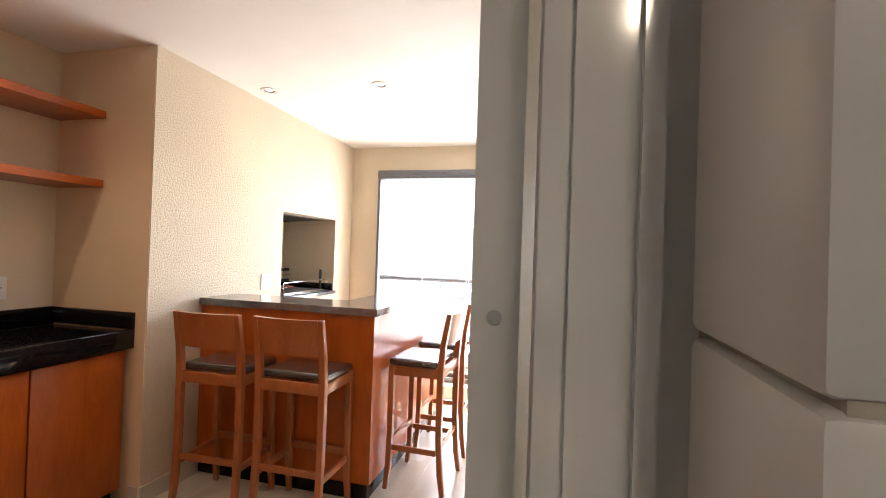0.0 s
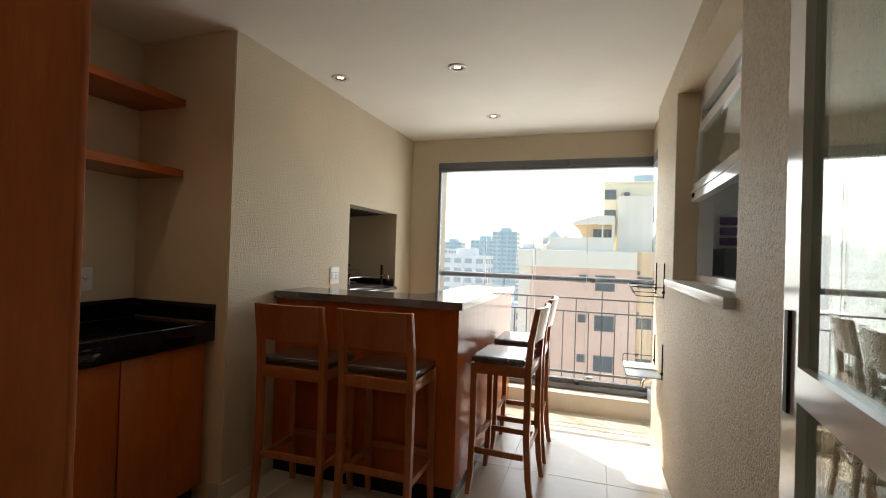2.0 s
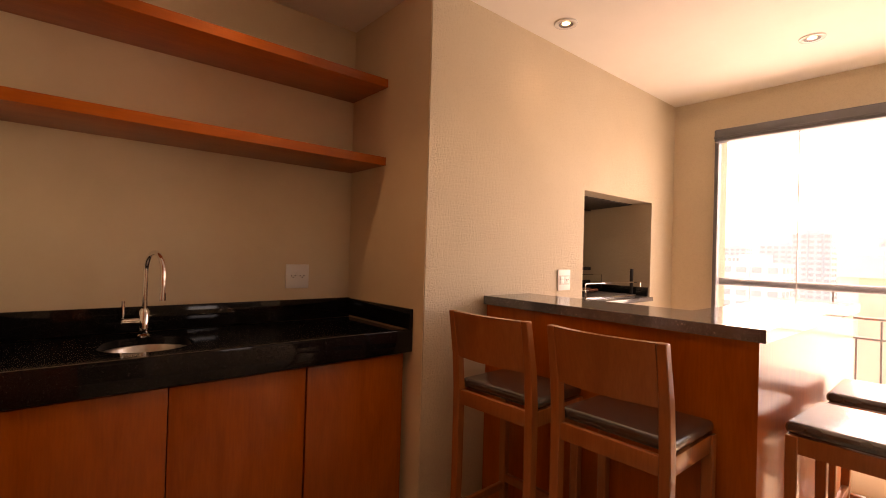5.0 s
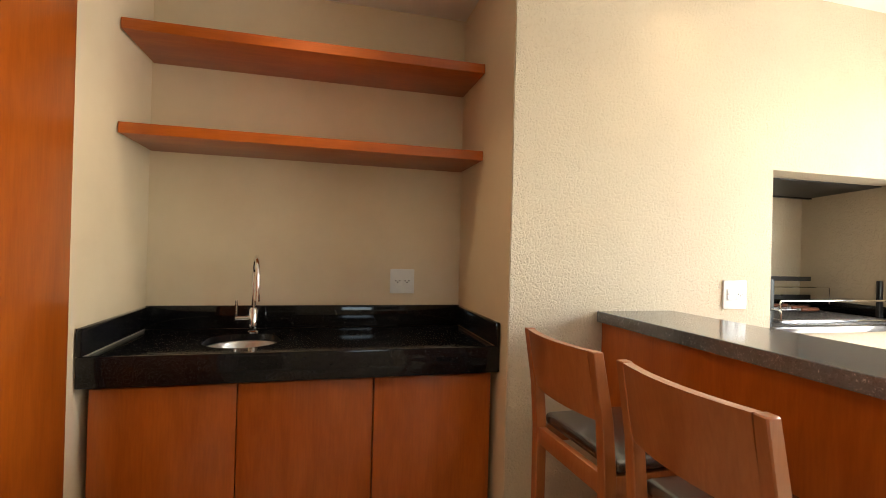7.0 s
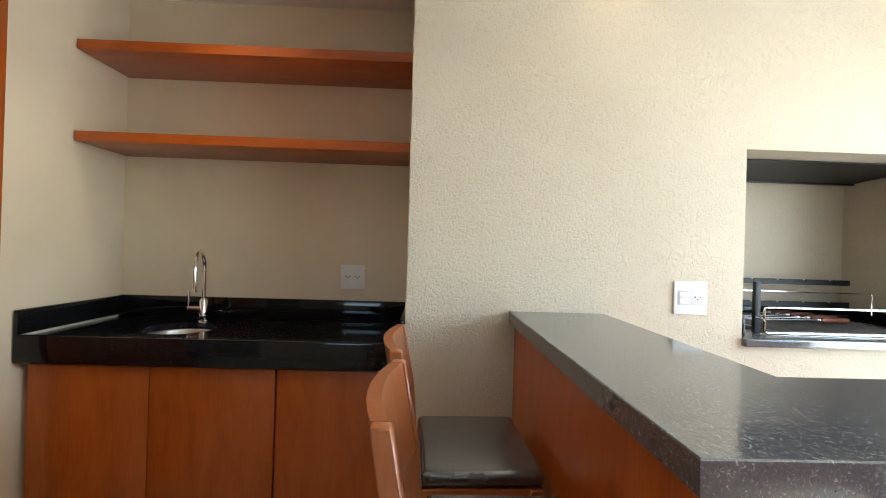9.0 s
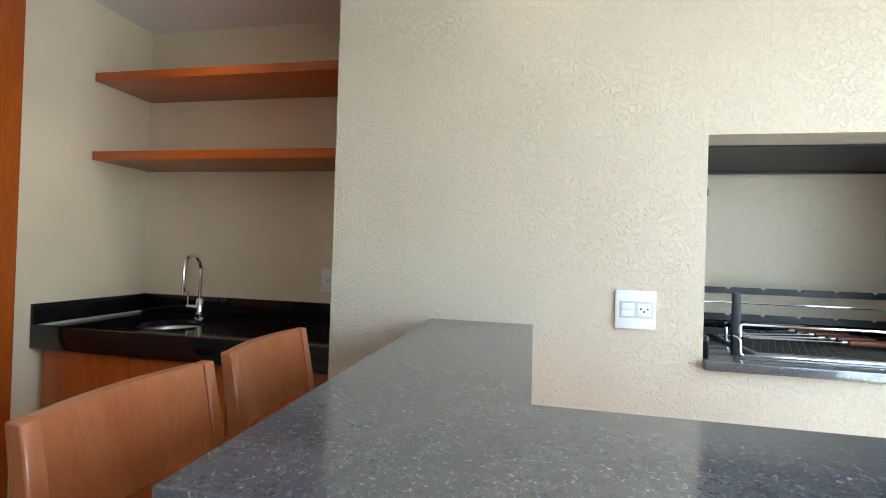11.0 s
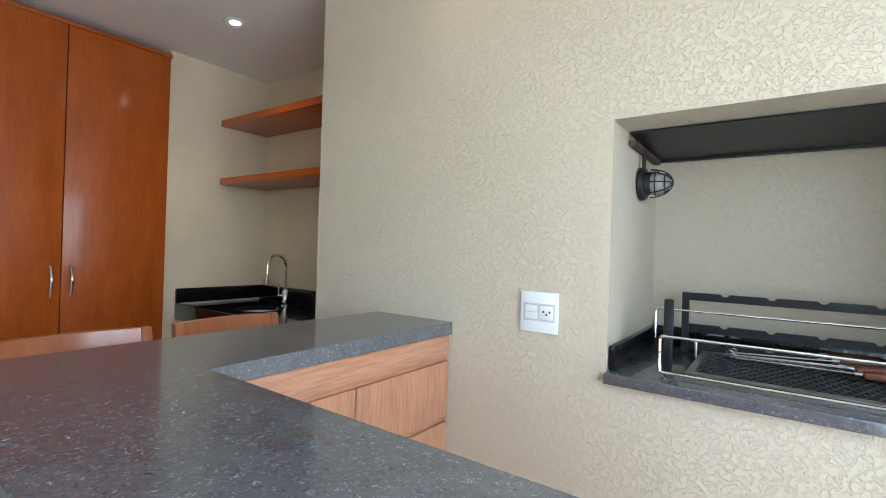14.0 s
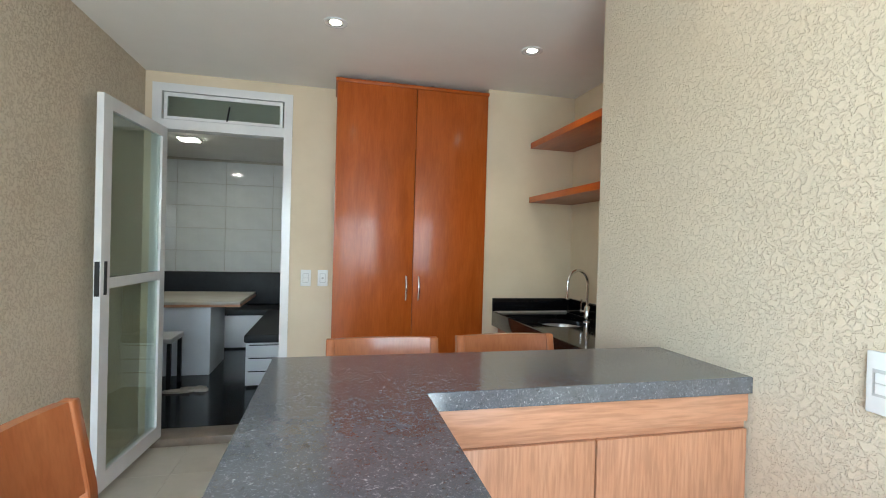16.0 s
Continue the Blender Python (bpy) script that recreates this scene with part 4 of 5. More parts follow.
LW = 0.756
leaf_p = None
R0, R1 = 1.100, 1.157      # the leaf's middle rail
leaf_p = leaf_part("leaf", [(-0.017, 0.017, 0, 0.07, 0.03, 2.115), (-0.017, 0.017, LW - 0.085, LW, 0.03, 2.115), (-0.017, 0.017, 0.07, LW - 0.085, 2.045, 2.115), (-0.017, 0.017, 0.07, LW - 0.085, 0.03, 0.12), (-0.017, 0.017, 0.07, LW - 0.085, R0, R1)], WHITE_ALU)
pane_u = leaf_part("upper_pane", [(-0.003, 0.003, 0.07, LW - 0.085, R1, 2.045)], DOOR_GLASS, "greenish clear glass")
pane_l = leaf_part("lower_pane", [(-0.003, 0.003, 0.07, LW - 0.085, 0.12, R0)], DOOR_GLASS, "greenish clear glass")
leaf_part("lock_plate", [(-0.012, 0.012, LW, LW + 0.002, 1.065, 1.245), (-0.023, -0.017, LW - 0.05, LW - 0.03, 1.07, 1.245)], DARK_HOLE, "dark lock plate")
bm = rod(bmesh.new(), (0, -0.0015, 1.352), (0, -0.0002, 1.352), 0.0055, sides=16)
box(bm, -0.0035, 0.0035, -0.0021, -0.0014, 1.3512, 1.3528)
box(bm, -0.0008, 0.0008, -0.0022, -0.0015, 1.3485, 1.3555)
bmesh.ops.transform(bm, matrix=leaf_m, verts=bm.verts)
part("screw", bm, STEEL, leaf_p, "small cross-slotted screw head")
pane_u.visible_shadow = pane_l.visible_shadow = False

# ---- plant baskets on the wall by the glazing ----
def wire_holder(y, z, tray):
    w = thing("wall_rack", (XR, y, z), "black wire wall rack" + (" with a folded pale blue tray" if tray else " beside the glazing"), "rack")
    hw, dp = 0.215, 0.20
    for dy in (-hw, hw):
        part("upright", tube(bmesh.new(), [(XR - 0.006, y + dy, z - 0.01), (XR - 0.006, y + dy, z + 0.22)], 0.0045, 6), BLACK_IRON, w)
        part("hook", rod(bmesh.new(), (XR, y + dy, z + 0.03), (XR - 0.016, y + dy, z + 0.03), 0.009, sides=10), BLACK_IRON, w)
    if not tray:
        for k, dz in enumerate((0.0, 0.06)):
            d = dp - 0.03 * (1 - k)
            path = round_path([(XR - 0.006, y - hw, z + dz), (XR - d, y - hw, z + dz), (XR - d, y + hw, z + dz), (XR - 0.006, y + hw, z + dz)], 0.03)
            part("basket_wire", tube(bmesh.new(), path, 0.0035, 6), BLACK_IRON, w)
        for dy in (-0.12, 0.12):
            part("basket_wire", tube(bmesh.new(), [(XR - dp + 0.03, y + dy, z), (XR - dp, y + dy, z + 0.06)], 0.003, 6), BLACK_IRON, w)
    else:
        TRAY = mottled("pale_blue_plastic", (0.50, 0.56, 0.60), (0.58, 0.64, 0.69), 5.0, 0.25)
        for a, b, z0 in ((-hw, -0.004, 0.0), (0.004, hw, 0.006)):
            part("tray", boxed(XR - dp - 0.02, XR - 0.008, y + a, y + b, z - 0.008 + z0, z + z0, 0.002, 1), TRAY, w, "pale blue folding tray")
        path = round_path([(XR - 0.006, y + hw, z + 0.06), (XR - dp - 0.02, y + hw, z + 0.06), (XR - dp - 0.024, y + hw - 0.04, z + 0.004), (XR - dp - 0.024, y - hw, z + 0.002)], 0.015)
        part("edge_wire", tube(bmesh.new(), path, 0.003, 6), BLACK_IRON, w)
        part("edge_wire", tube(bmesh.new(), [(XR - dp - 0.024, y, z - 0.012), (XR - 0.004, y, z - 0.012)], 0.003, 6), BLACK_IRON, w)
    return w


wire_holder(3.62, 1.085, False)
wire_holder(3.60, 0.56, True)
hose = thing("wall_tap", (XR, 4.1, 0.35), "small chrome garden tap low on the wall", "tap")
part("body", tube(bmesh.new(), round_path([(XR + 0.02, 3.98, 0.40), (XR - 0.06, 3.98, 0.40), (XR - 0.06, 3.98, 0.34)], 0.02), 0.011, 10), CHROME, hose)
part("handle", rod(bmesh.new(), (XR - 0.035, 3.98, 0.41), (XR - 0.035, 3.98, 0.445), 0.014, sides=10), CHROME, hose)

# ---- kitchen beyond the doorway ----
KX0, KX1, KY0, KH = -0.95, 2.6, -3.0, 2.45
setting("floor_kitchen", boxed(KX0 - 0.2, KX1 + 0.2, KY0 - 0.2, 0.099, -0.12, 0.0), DARK_FLOOR, "polished black kitchen floor", "floor")
setting("ceiling_kitchen", boxed(KX0 - 0.2, KX1 + 0.2, KY0 - 0.2, 0.099, KH, KH + 0.15), CEIL, "white kitchen ceiling", "ceiling")
back = setting("wall_kitchen_back", boxed(KX0 - 0.2, KX1 + 0.2, KY0 - 0.15, KY0, 0, KH), GROUT, "white glazed tile wall with wide panels", "wall")
setting("wall_kitchen_left", boxed(KX0 - 0.2, KX0, KY0, 0.099, 0, KH), WHITE_LACQUER, "white kitchen wall", "wall")
# unseen opening added in this wall so sky light brightens the utility room
bm = bmesh.new()
box(bm, KX1, KX1 + 0.2, KY0, 1.6, 0, KH)
box(bm, KX1, KX1 + 0.2, 3.0, 4.2, 0, KH)
box(bm, KX1, KX1 + 0.2, 1.6, 3.0, 0, 1.2)
box(bm, KX1, KX1 + 0.2, 1.6, 3.0, 2.1, KH)
setting("wall_kitchen_right", bm, WHITE_LACQUER, "white kitchen wall", "wall")
setting("wall_kitchen_front", boxed(0.452, 1.1, 0.08, 0.099, 0, KH), WHITE_LACQUER, "white kitchen wall beside the doorway", "wall")
tile_k = mesh_of("tile", boxed(0, 0.597, 0, 0.010, 0, 0.297, 0.003, 1), WHITE_TILE)
for i in range(6):
    for j in range(8):
        ob = new("tile", tile_k)
        ob.parent = back
        ob.matrix_basis = Matrix.Translation((KX0 + 0.003 + 0.6 * i, KY0 + 0.001, 0.02 + 0.3 * j))

reveal = setting("trim_reveal", boxed(0.046, 0.0515, 0.09, 0.166, 0, 2.42), GROUT, "tiled kitchen reveal of the doorway", "trim")
for j in range(7):
    z0 = 0.04 + 0.333 * j
    part("tile", boxed(0.0415, 0.45, 0.088, 0.167, z0 + 0.001, z0 + 0.332, 0.003, 2), MATT_TILE, reveal)

table = thing("breakfast_table", (0.4, -1.7, 0), "breakfast table with a pale top, wood edge and white pedestal", "table")
part("tabletop", boxed(-0.27, 1.2, -2.2, -1.22, 0.722, 0.752, 0.004), mottled("pale_table_top", (0.5, 0.45, 0.36), (0.58, 0.52, 0.43), 4.0, 0.25), table)
part("edge_band", boxed(-0.272, 1.202, -2.202, -1.218, 0.695, 0.7215, 0.003), PALE_VENEER_X, table, "brown wood edge")
part("pedestal", boxed(0.02, 0.62, -1.95, -1.30, 0, 0.694, 0.003), WHITE_LACQUER, table)
bench = thing("corner_bench", (-0.6, -1.8, 0), "corner bench with black upholstery over white drawers", "bench")
part("base", boxed(-0.94, -0.40, -2.98, -0.80, 0.02, 0.42, 0.004), WHITE_LACQUER, bench)
for k in range(3):
    part("drawer", boxed(-0.93, -0.41, -0.80, -0.782, 0.05 + 0.123 * k, 0.165 + 0.123 * k, 0.003), WHITE_LACQUER, bench)
    # dark strip laid on the drawer front in place of a gap's shade
    part("drawer_gap_strip", boxed(-0.91, -0.43, -0.7815, -0.779, 0.150 + 0.123 * k, 0.160 + 0.123 * k), DARK_HOLE, bench)
part("base", boxed(-0.40, 2.3, -2.98, -2.45, 0.02, 0.42, 0.004), WHITE_LACQUER, bench)
part("seat_cushion", boxed(-0.94, -0.385, -2.44, -0.77, 0.421, 0.50, 0.02, 3), NAVY, bench)
part("seat_cushion", boxed(-0.94, 2.3, -2.98, -2.445, 0.421, 0.50, 0.02, 3), NAVY, bench)
part("back_cushion", boxed(-0.94, 2.3, -2.985, -2.88, 0.501, 0.94, 0.02, 3), NAVY, bench)
part("back_cushion", boxed(-0.945, -0.85, -2.87, -0.80, 0.501, 0.94, 0.02, 3), NAVY, bench)

ks = thing("kitchen_stool", (0.41, -0.95, 0), "low stool with a grey seat and dark legs", "stool")
part("seat", boxed(0.21, 0.61, -1.13, -0.77, 0.43, 0.48, 0.012, 3), PLASTIC_GREY, ks)
for x in (0.24, 0.58):
    for y in (-1.10, -0.80):
        part("leg", boxed(x - 0.016, x + 0.016, y - 0.016, y + 0.016, 0, 0.429), BLACK_IRON, ks)
SLIPPER = mottled("worn_tan_leather", (0.46, 0.40, 0.35), (0.60, 0.54, 0.48), 25.0, 0.6, 0.2, 200.0)
for k in range(2):
    sl = thing("slipper", (0.02 + 0.12 * k, -0.78, 0), "worn tan-grey open slipper lying on the kitchen floor", "slipper", "pair of slippers")
    m = Matrix.Translation((0.02 + 0.13 * k, -0.80 + 0.04 * k, 0)) @ Matrix.Rotation(radians(70 + 25 * k), 4, "Z")
    bm = bmesh.new()
    pts = [(0.045 * math.cos(a) * (1 + 0.15 * math.sin(a)), 0.125 * math.sin(a)) for a in [2 * math.pi * i / 20 for i in range(20)]]
    extrude_outline(bm, pts, 0.0, 0.018)
    bmesh.ops.transform(bm, matrix=m, verts=bm.verts)
    part("sole", bm, SLIPPER, sl)
    bm = bmesh.new()
    for i in range(11):
        a = math.pi * i / 10
        for yy in (0.02, 0.085):
            bm.verts.new((0.047 * math.cos(a), yy, 0.014 + 0.028 * math.sin(a)))
    bm.verts.ensure_lookup_table()
    for i in range(10):
        bm.faces.new((bm.verts[2 * i], bm.verts[2 * i + 1], bm.verts[2 * i + 3], bm.verts[2 * i + 2]))
    bmesh.ops.solidify(bm, geom=bm.faces[:], thickness=0.004)
    bmesh.ops.transform(bm, matrix=m, verts=bm.verts)
    part("strap", bm, SLIPPER, sl)

KLIGHT = glow_material("kitchen_lamp_glow", (1.0, 0.90, 0.72), 12.5)
kl = thing("ceiling_lamp", (0.355, -1.66, KH - 0.03), "square glowing kitchen ceiling lamp", "lamp")
part("housing", boxed(0.255, 0.455, -1.76, -1.56, KH - 0.02, KH - 0.001, 0.003), WHITE_ALU, kl)
part("diffuser", boxed(0.265, 0.445, -1.75, -1.57, KH - 0.026, KH - 0.021), KLIGHT, kl)

# utility room behind the side window
setting("floor_utility", boxed(XR + 0.2, KX1, 0.1, 4.2, -0.12, 0.0), TILE, "pale tile floor behind the side window", "floor")
setting("ceiling_utility", boxed(XR + 0.2, KX1, 0.1, 4.2, KH, KH + 0.1), CEIL, "white ceiling behind the side window", "ceiling")
setting("wall_utility_end", boxed(XR + 0.2, KX1, 4.0, 4.2, 0, KH), WHITE_LACQUER, "white wall behind the side window", "wall")
towel = thing("hanging_towel", (0.62, 3.94, 1.5), "purple striped towel on a wire hanger", "towel")
for k in range(3):
    part("fold", boxed(0.52, 0.76, 3.955 - 0.004 * k, 3.965, 1.60 - 0.075 * k, 1.655 - 0.075 * k, 0.008, 2), mottled("purple_cloth" if k < 2 else "dark_purple_cloth", (0.16, 0.09, 0.2), (0.24, 0.15, 0.28) if k < 2 else (0.1, 0.05, 0.12), 30.0, 0.85, 0.3, 300.0), towel)
part("hook", tube(bmesh.new(), round_path([(0.52, 3.97, 1.66), (0.64, 3.97, 1.71), (0.76, 3.97, 1.66)], 0.02), 0.003, 6), STEEL, towel)
fridge = thing("appliance", (0.7, 3.8, 0), "grey household appliance behind the side window", "appliance")
part("body", boxed(0.46, 1.1, 3.55, 3.94, 0, 1.42, 0.01), mottled("grey_enamel", (0.16, 0.165, 0.18), (0.2, 0.205, 0.22), 4.0, 0.35), fridge)

# ---- the town outside ----
GZ = -48.0
setting("ground", boxed(-4000, 4000, -4000, 4000, GZ - 1, GZ), mottled("town_ground", (0.20, 0.20, 0.17), (0.42, 0.40, 0.36), 0.03, 0.9), "distant streets and yards far below", "ground")
YELLOW = mottled("yellow_facade", (0.83, 0.74, 0.53), (0.88, 0.80, 0.61), 0.4, 0.8, 0.1, 3.0)
OCHRE = mottled("cream_facade", (0.80, 0.74, 0.62), (0.87, 0.82, 0.72), 0.4, 0.8, 0.1, 3.0)
PINK = mottled("pink_facade", (0.78, 0.52, 0.41), (0.84, 0.60, 0.48), 0.4, 0.8, 0.1, 3.0)
ORANGE = mottled("orange_facade", (0.74, 0.52, 0.32), (0.8, 0.6, 0.4), 0.4, 0.8, 0.1, 3.0)
PANE_FAR = mottled("far_window_glass", (0.10, 0.115, 0.125), (0.16, 0.175, 0.185), 1.5, 0.12)
SKY_GLASS = mottled("pale_blue_glass", (0.45, 0.58, 0.63), (0.55, 0.67, 0.71), 1.0, 0.2)
FRAME_FAR = mottled("far_window_frame", (0.18, 0.17, 0.16), (0.25, 0.24, 0.22), 1.0, 0.6)


def far_window(parent, x0, x1, z0, z1, y):
    w = part("window", boxed(x0 - 0.06, x1 + 0.06, y - 0.05, y + 0.02, z0 - 0.06, z1 + 0.06), FRAME_FAR, parent, smooth=False)
    mid = (x0 + x1) / 2
    part("pane", boxed(x0, mid - 0.02, y - 0.07, y - 0.052, z0, z1), PANE_FAR, w, smooth=False)
    part("pane", boxed(mid + 0.02, x1, y - 0.07, y - 0.052, z0, z1), PANE_FAR, w, smooth=False)
    return w


apt = thing("apartment_building", (0, 42, GZ), "pink and cream apartment tower opposite with a terrace penthouse", "building")
part("lower_wall", boxed(-5.46, 2.5, 38, 52, GZ, 0.5), PINK, apt, "pink painted wall", smooth=False)
part("corner_wall", boxed(-6.45, -5.462, 38.2, 52, GZ, 0.5), OCHRE, apt, smooth=False)
part("side_wall", boxed(2.502, 12, 38.3, 52, GZ, 1.9), ORANGE, apt, "orange painted wall", smooth=False)
part("parapet", boxed(-6.47, 2.49, 37.8, 52, 0.502, 1.88, 0.03, 1), OCHRE, apt, smooth=False)
part("terrace_base", boxed(-4.72, 0.83, 38.7, 40, 1.882, 2.98), OCHRE, apt, smooth=False)
part("upper_wall", boxed(1.1, 12, 40, 51, 1.902, 6.42), OCHRE, apt, smooth=False)
part("stair_block", boxed(0.02, 12, 40.6, 51, 6.422, 7.5), YELLOW, apt, "pale yellow painted wall", smooth=False)
part("stair_block", boxed(0.02, 1.098, 40.6, 51, 1.882, 6.42), YELLOW, apt, "pale yellow painted wall", smooth=False)
part("roof_slab", boxed(-0.08, 12.1, 40.45, 51.2, 7.502, 7.66, 0.02, 1), OCHRE, apt, smooth=False)
part("water_tank", boxed(2.35, 3.9, 42, 46, 7.662, 8.42, 0.05, 1), mottled("blue_tank", (0.32, 0.44, 0.48), (0.40, 0.52, 0.56), 2.0, 0.5), apt, "pale blue roof tank", smooth=False)


def facade_panel(outline, y0, y1):
    """An upright panel from its outline in x and z."""
    bm = bmesh.new()
    lo, hi = [[bm.verts.new((x, y, z)) for x, z in outline] for y in (y0, y1)]
    bm.faces.new(lo)
    bm.faces.new(hi[::-1])
    for i in range(len(outline)):
        j = (i + 1) % len(outline)
        bm.faces.new((lo[i], lo[j], hi[j], hi[i]))
    return bm


part("terrace_canopy", facade_panel([(-2.45, 4.02), (0.83, 4.0), (0.83, 4.7), (-0.4, 4.75), (-2.1, 4.3)], 38.75, 40.5), OCHRE, apt, smooth=False)
part("terrace_pier", boxed(0.66, 0.83, 38.75, 40.5, 2.982, 3.998), OCHRE, apt, smooth=False)
part("terrace_post", boxed(-0.1, 0.02, 38.8, 38.95, 2.982, 3.998), OCHRE, apt, smooth=False)
part("terrace_wall", facade_panel([(-2.36, 3.998), (0.655, 3.998), (0.655, 2.982), (-1.58, 2.982), (-1.76, 3.4), (-2.0, 3.75)], 39.4, 39.6), ORANGE, apt, "orange terrace wall", smooth=False)
far_window(apt, -0.70, -0.12, 3.04, 3.62, 39.4)
far_window(apt, 0.08, 0.6, 3.04, 3.6, 39.4)
far_window(apt, 0.12, 0.89, 6.26, 6.94, 40.6)
far_window(apt, 0.12, 0.89, 4.76, 5.29, 40.6)
for z0, z1 in ((4.36, 5.42), (2.05, 2.89)):
    louvre = far_window(apt, 3.78, 4.54, z0, z1, 40)
    for q in range(5):
        zq = z0 + (z1 - z0) * (q + 0.5) / 5
        part("slat", boxed(3.78, 4.54, 39.88, 39.925, zq - 0.025, zq + 0.025), OCHRE, louvre, smooth=False)
bm = lathe(bmesh.new(), [(0.01, 0.0), (0.16, 0.03), (0.28, 0.10), (0.33, 0.16), (0.29, 0.13), (0.01, 0.03)], (0, 0), 18)
bmesh.ops.transform(bm, matrix=pose(-4.25, 38.5, 2.45, 60, 0, -30), verts=bm.verts)
rod(bm, (-4.25, 38.52, 1.88), (-4.25, 38.52, 2.40), 0.03, sides=8)
part("satellite_dish", bm, PLASTIC_GREY, apt, "grey satellite dish")
part("skylight", facade_panel([(-4.4, 2.982), (-3.29, 2.982), (-3.74, 3.55)], 39.2, 39.8), SKY_GLASS, apt, "small glazed roof light", smooth=False)
part("cooling_unit", boxed(1.54, 1.98, 40.3, 40.598, 6.43, 6.76, 0.03, 1), FRAME_FAR, apt, smooth=False)
part("chimney", boxed(-2.95, -2.72, 38.75, 39.1, 2.982, 3.1), PINK, apt, smooth=False)
for k in range(12):
    zt = -0.05 - 3.1 * k
    far_window(apt, -0.42, 0.9, zt - 1.1, zt, 38)
    far_window(apt, -1.65, -1.12, zt - 0.52, zt, 38)
    far_window(apt, 2.62, 4.36, zt - 0.75, zt, 38.3)
    far_window(apt, 6.2, 7.6, zt - 1.1, zt, 38.3)
    part("vent", boxed(2.55, 2.74, 38.24, 38.298, zt + 0.2, zt + 0.48), FRAME_FAR, apt, smooth=False)

rng = random.Random(4)
# window panes and bluish walls are paled: distance haze put into their colours
HAZED_PANE = mottled("hazed_window_glass", (0.34, 0.42, 0.46), (0.42, 0.50, 0.54), 0.5, 0.15)
TOWER_MATS = [mottled("tower_white", (0.68, 0.69, 0.68), (0.76, 0.77, 0.76), 0.1, 0.8), mottled("tower_bluish_hazed", (0.40, 0.53, 0.58), (0.50, 0.62, 0.66), 0.1, 0.35), mottled("tower_tan", (0.5, 0.42, 0.33), (0.58, 0.5, 0.4), 0.1, 0.8)]


def far_tower(az, dist, width, top, mat, label):
    """A tower at the bearing az (degrees from +y towards -x)."""
    x, y = -dist * math.sin(radians(az)), dist * math.cos(radians(az))
    b = thing("tower_block", (x, y, GZ), label, "building", "distant towers")
    w, d = width / 2, width * 0.4
    part("wall", boxed(x - w, x + w, y - d, y + d, GZ, top), mat, b, smooth=False)
    part("roof_block", boxed(x - w * 0.45, x + w * 0.4, y - d * 0.5, y + d * 0.6, top, top + width * 0.16), mat, b, smooth=False)
    bm = bmesh.new()
    n = max(3, int(width / 3.2))
    for lev in range(int((top + 30) / 3.0)):
        zt = top - 1.0 - 3.0 * lev
        for i in range(n):
            xa = x - w + width * (i + 0.18) / n
            box(bm, xa, xa + width * 0.62 / n, y - d - 0.12, y - d + 0.05, zt - 1.5, zt)
            if i < 3:
                ya = y - d + 2 * d * (i + 0.2) / 3
                box(bm, x + w - 0.05, x + w + 0.12, ya, ya + 2 * d * 0.6 / 3, zt - 1.5, zt)
    part("windows", bm, HAZED_PANE, b, "rows of windows paled with painted haze", smooth=False, kind="stuff")
    for i in range(0, n + 1, 2):
        xa = x - w + width * i / n
        part("pilaster", boxed(xa - 0.25, xa + 0.25, y - d - 0.5, y - d - 0.121, GZ, top + 0.3), mat, b, smooth=False)
    return b


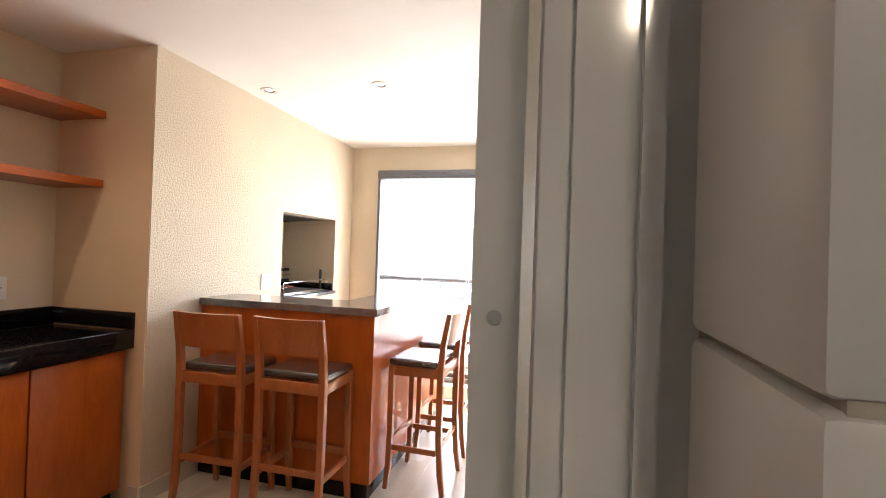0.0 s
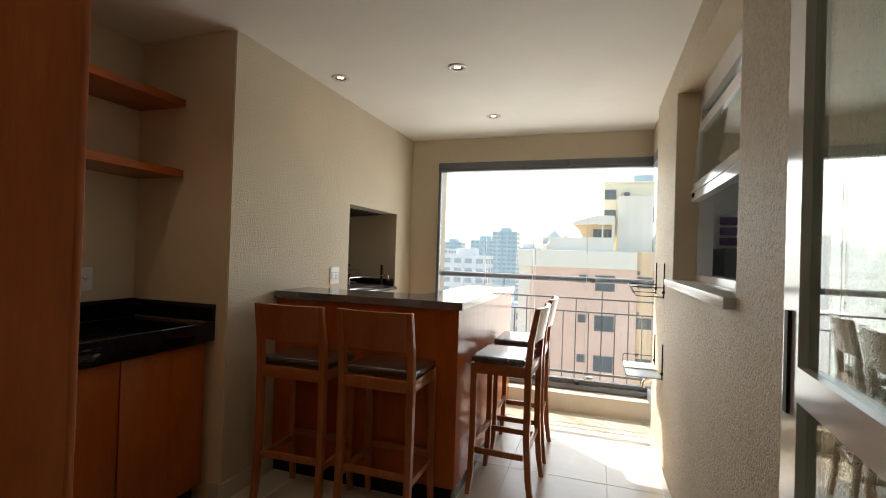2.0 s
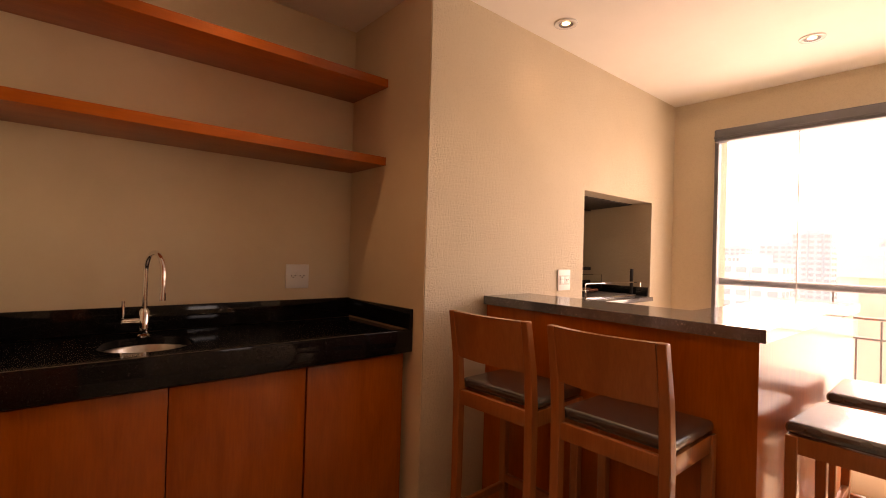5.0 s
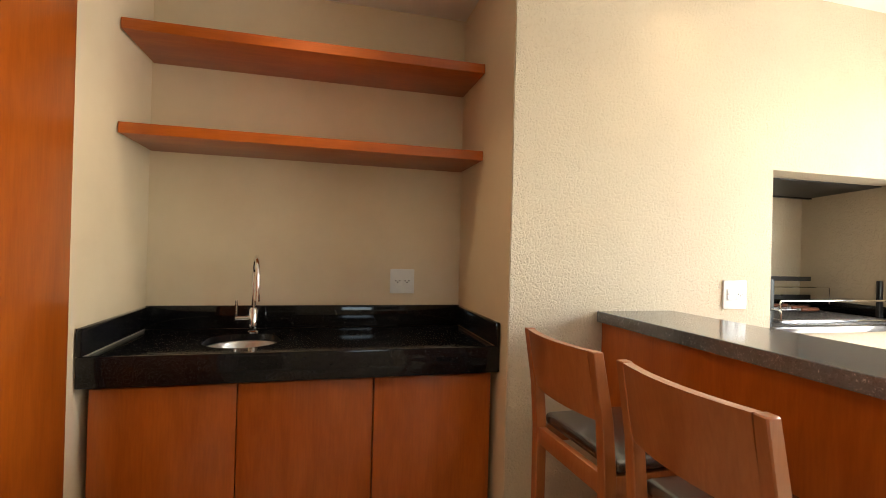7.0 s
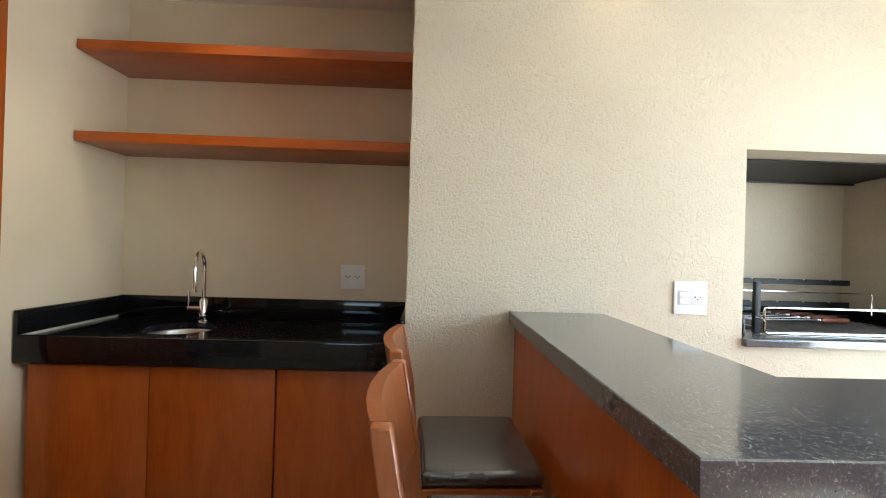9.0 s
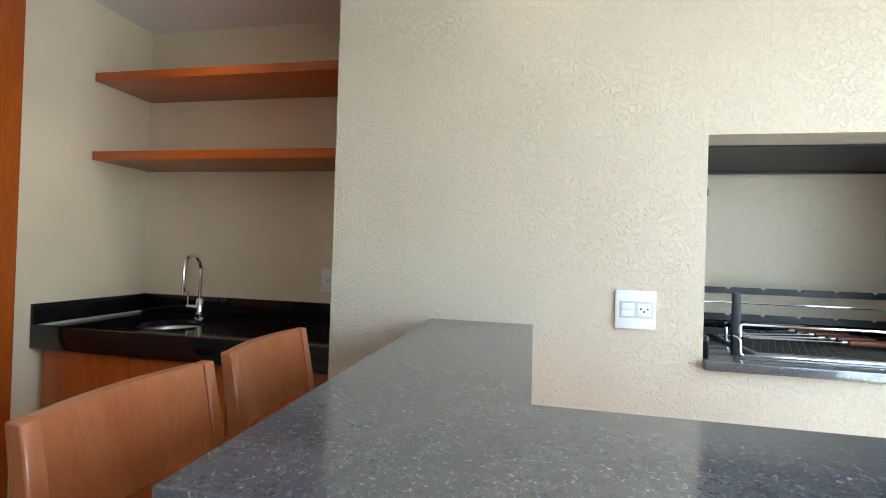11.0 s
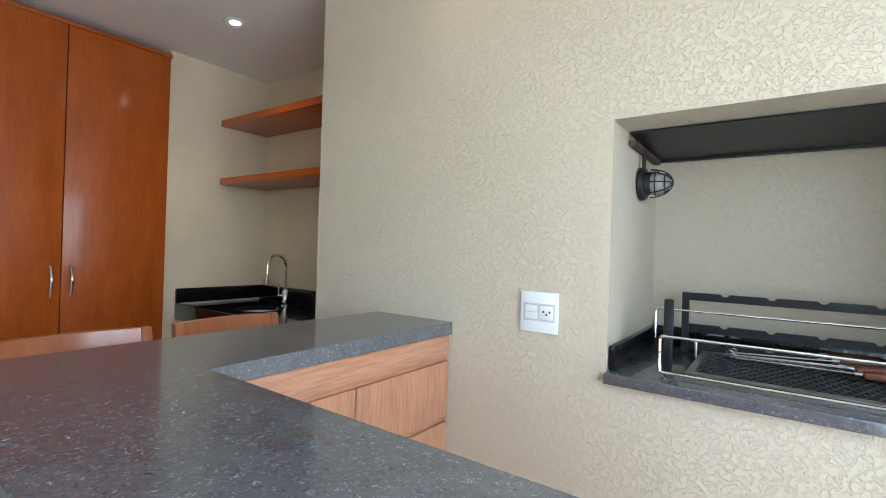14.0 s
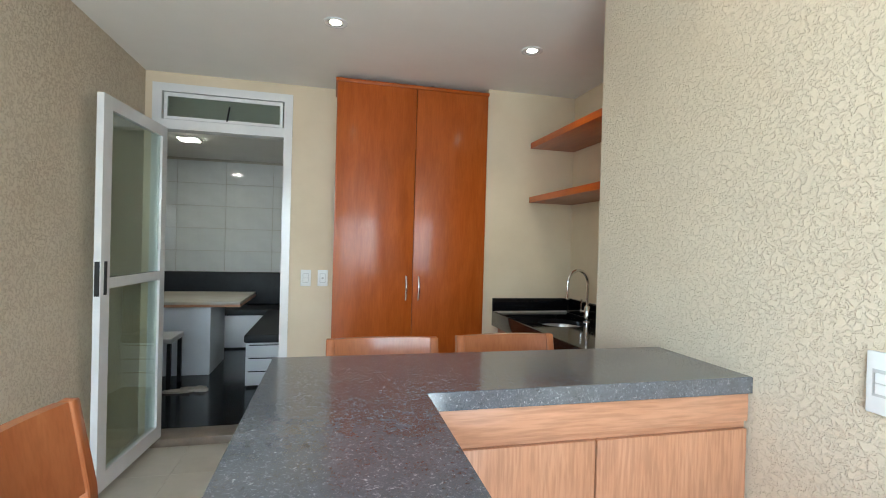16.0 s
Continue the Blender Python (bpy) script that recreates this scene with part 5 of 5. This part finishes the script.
TL = ("white concrete apartment tower far off in the haze", "bluish glass office tower far off, haze in its colour", "tan apartment tower far off in the haze")
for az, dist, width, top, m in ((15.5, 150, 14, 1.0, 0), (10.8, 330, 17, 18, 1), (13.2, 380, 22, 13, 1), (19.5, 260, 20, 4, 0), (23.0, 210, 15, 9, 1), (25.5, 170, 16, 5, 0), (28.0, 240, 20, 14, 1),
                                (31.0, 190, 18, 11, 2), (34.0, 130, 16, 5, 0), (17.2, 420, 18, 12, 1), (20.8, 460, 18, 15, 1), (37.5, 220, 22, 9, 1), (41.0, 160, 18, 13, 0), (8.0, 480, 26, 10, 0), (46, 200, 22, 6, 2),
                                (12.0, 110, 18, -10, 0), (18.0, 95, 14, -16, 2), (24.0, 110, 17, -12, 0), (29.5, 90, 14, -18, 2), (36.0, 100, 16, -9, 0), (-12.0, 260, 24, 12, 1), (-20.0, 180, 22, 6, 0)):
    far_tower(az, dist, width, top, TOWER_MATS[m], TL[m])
bm = bmesh.new()
for k in range(420):
    az, dist = rng.uniform(-40, 60), 55 + 500 * rng.random() ** 1.6
    x, y = -dist * math.sin(radians(az)), dist * math.cos(radians(az))
    if -8 < x < 14 and y < 56:
        continue
    w, d, h = rng.uniform(5, 12), rng.uniform(5, 12), rng.uniform(4, 14)
    box(bm, x - w / 2, x + w / 2, y - d / 2, y + d / 2, GZ, GZ + h)
LOW = bpy.data.materials.new("low_roofs")
LOW.use_nodes = True
geo = LOW.node_tree.nodes.new("ShaderNodeNewGeometry")
LOW.node_tree.links.new(ramp(LOW.node_tree, geo.outputs["Random Per Island"], [(0.0, (0.28, 0.13, 0.08)), (0.35, (0.45, 0.42, 0.38)), (0.7, (0.3, 0.29, 0.28)), (1.0, (0.6, 0.57, 0.52))]), LOW.node_tree.nodes["Principled BSDF"].inputs["Base Color"])
LOW.node_tree.nodes["Principled BSDF"].inputs["Roughness"].default_value = 0.9
single("low_houses", bm, LOW, "low tiled and concrete roofs of the town below", "houses", kind="stuff", smooth=False)

# ---- floor tiles ----
tile_mesh = {}
TS = 0.598
for i in range(6):
    for j in range(8):
        x0, y0 = -0.835 + 0.6 * (1 - i), YD - 0.165 + 0.6 * j
        x1, y1 = min(x0 + TS, XR - 0.001), min(y0 + TS, 4.398)
        lim = XA if y0 < YP - 0.3 else XL
        x0, y0 = max(x0, lim + 0.001), max(y0, YD + 0.001)
        if x1 - x0 < 0.02 or y1 - y0 < 0.02:
            continue
        key = (round(x1 - x0, 3), round(y1 - y0, 3))
        if key not in tile_mesh:
            tile_mesh[key] = mesh_of("tile", boxed(0, key[0], 0, key[1], -0.006, 0, 0.0015, 1), TILE)
        ob = new("tile", tile_mesh[key])
        ob.parent = floor
        ob.matrix_basis = Matrix.Translation((x0, y0, FL))
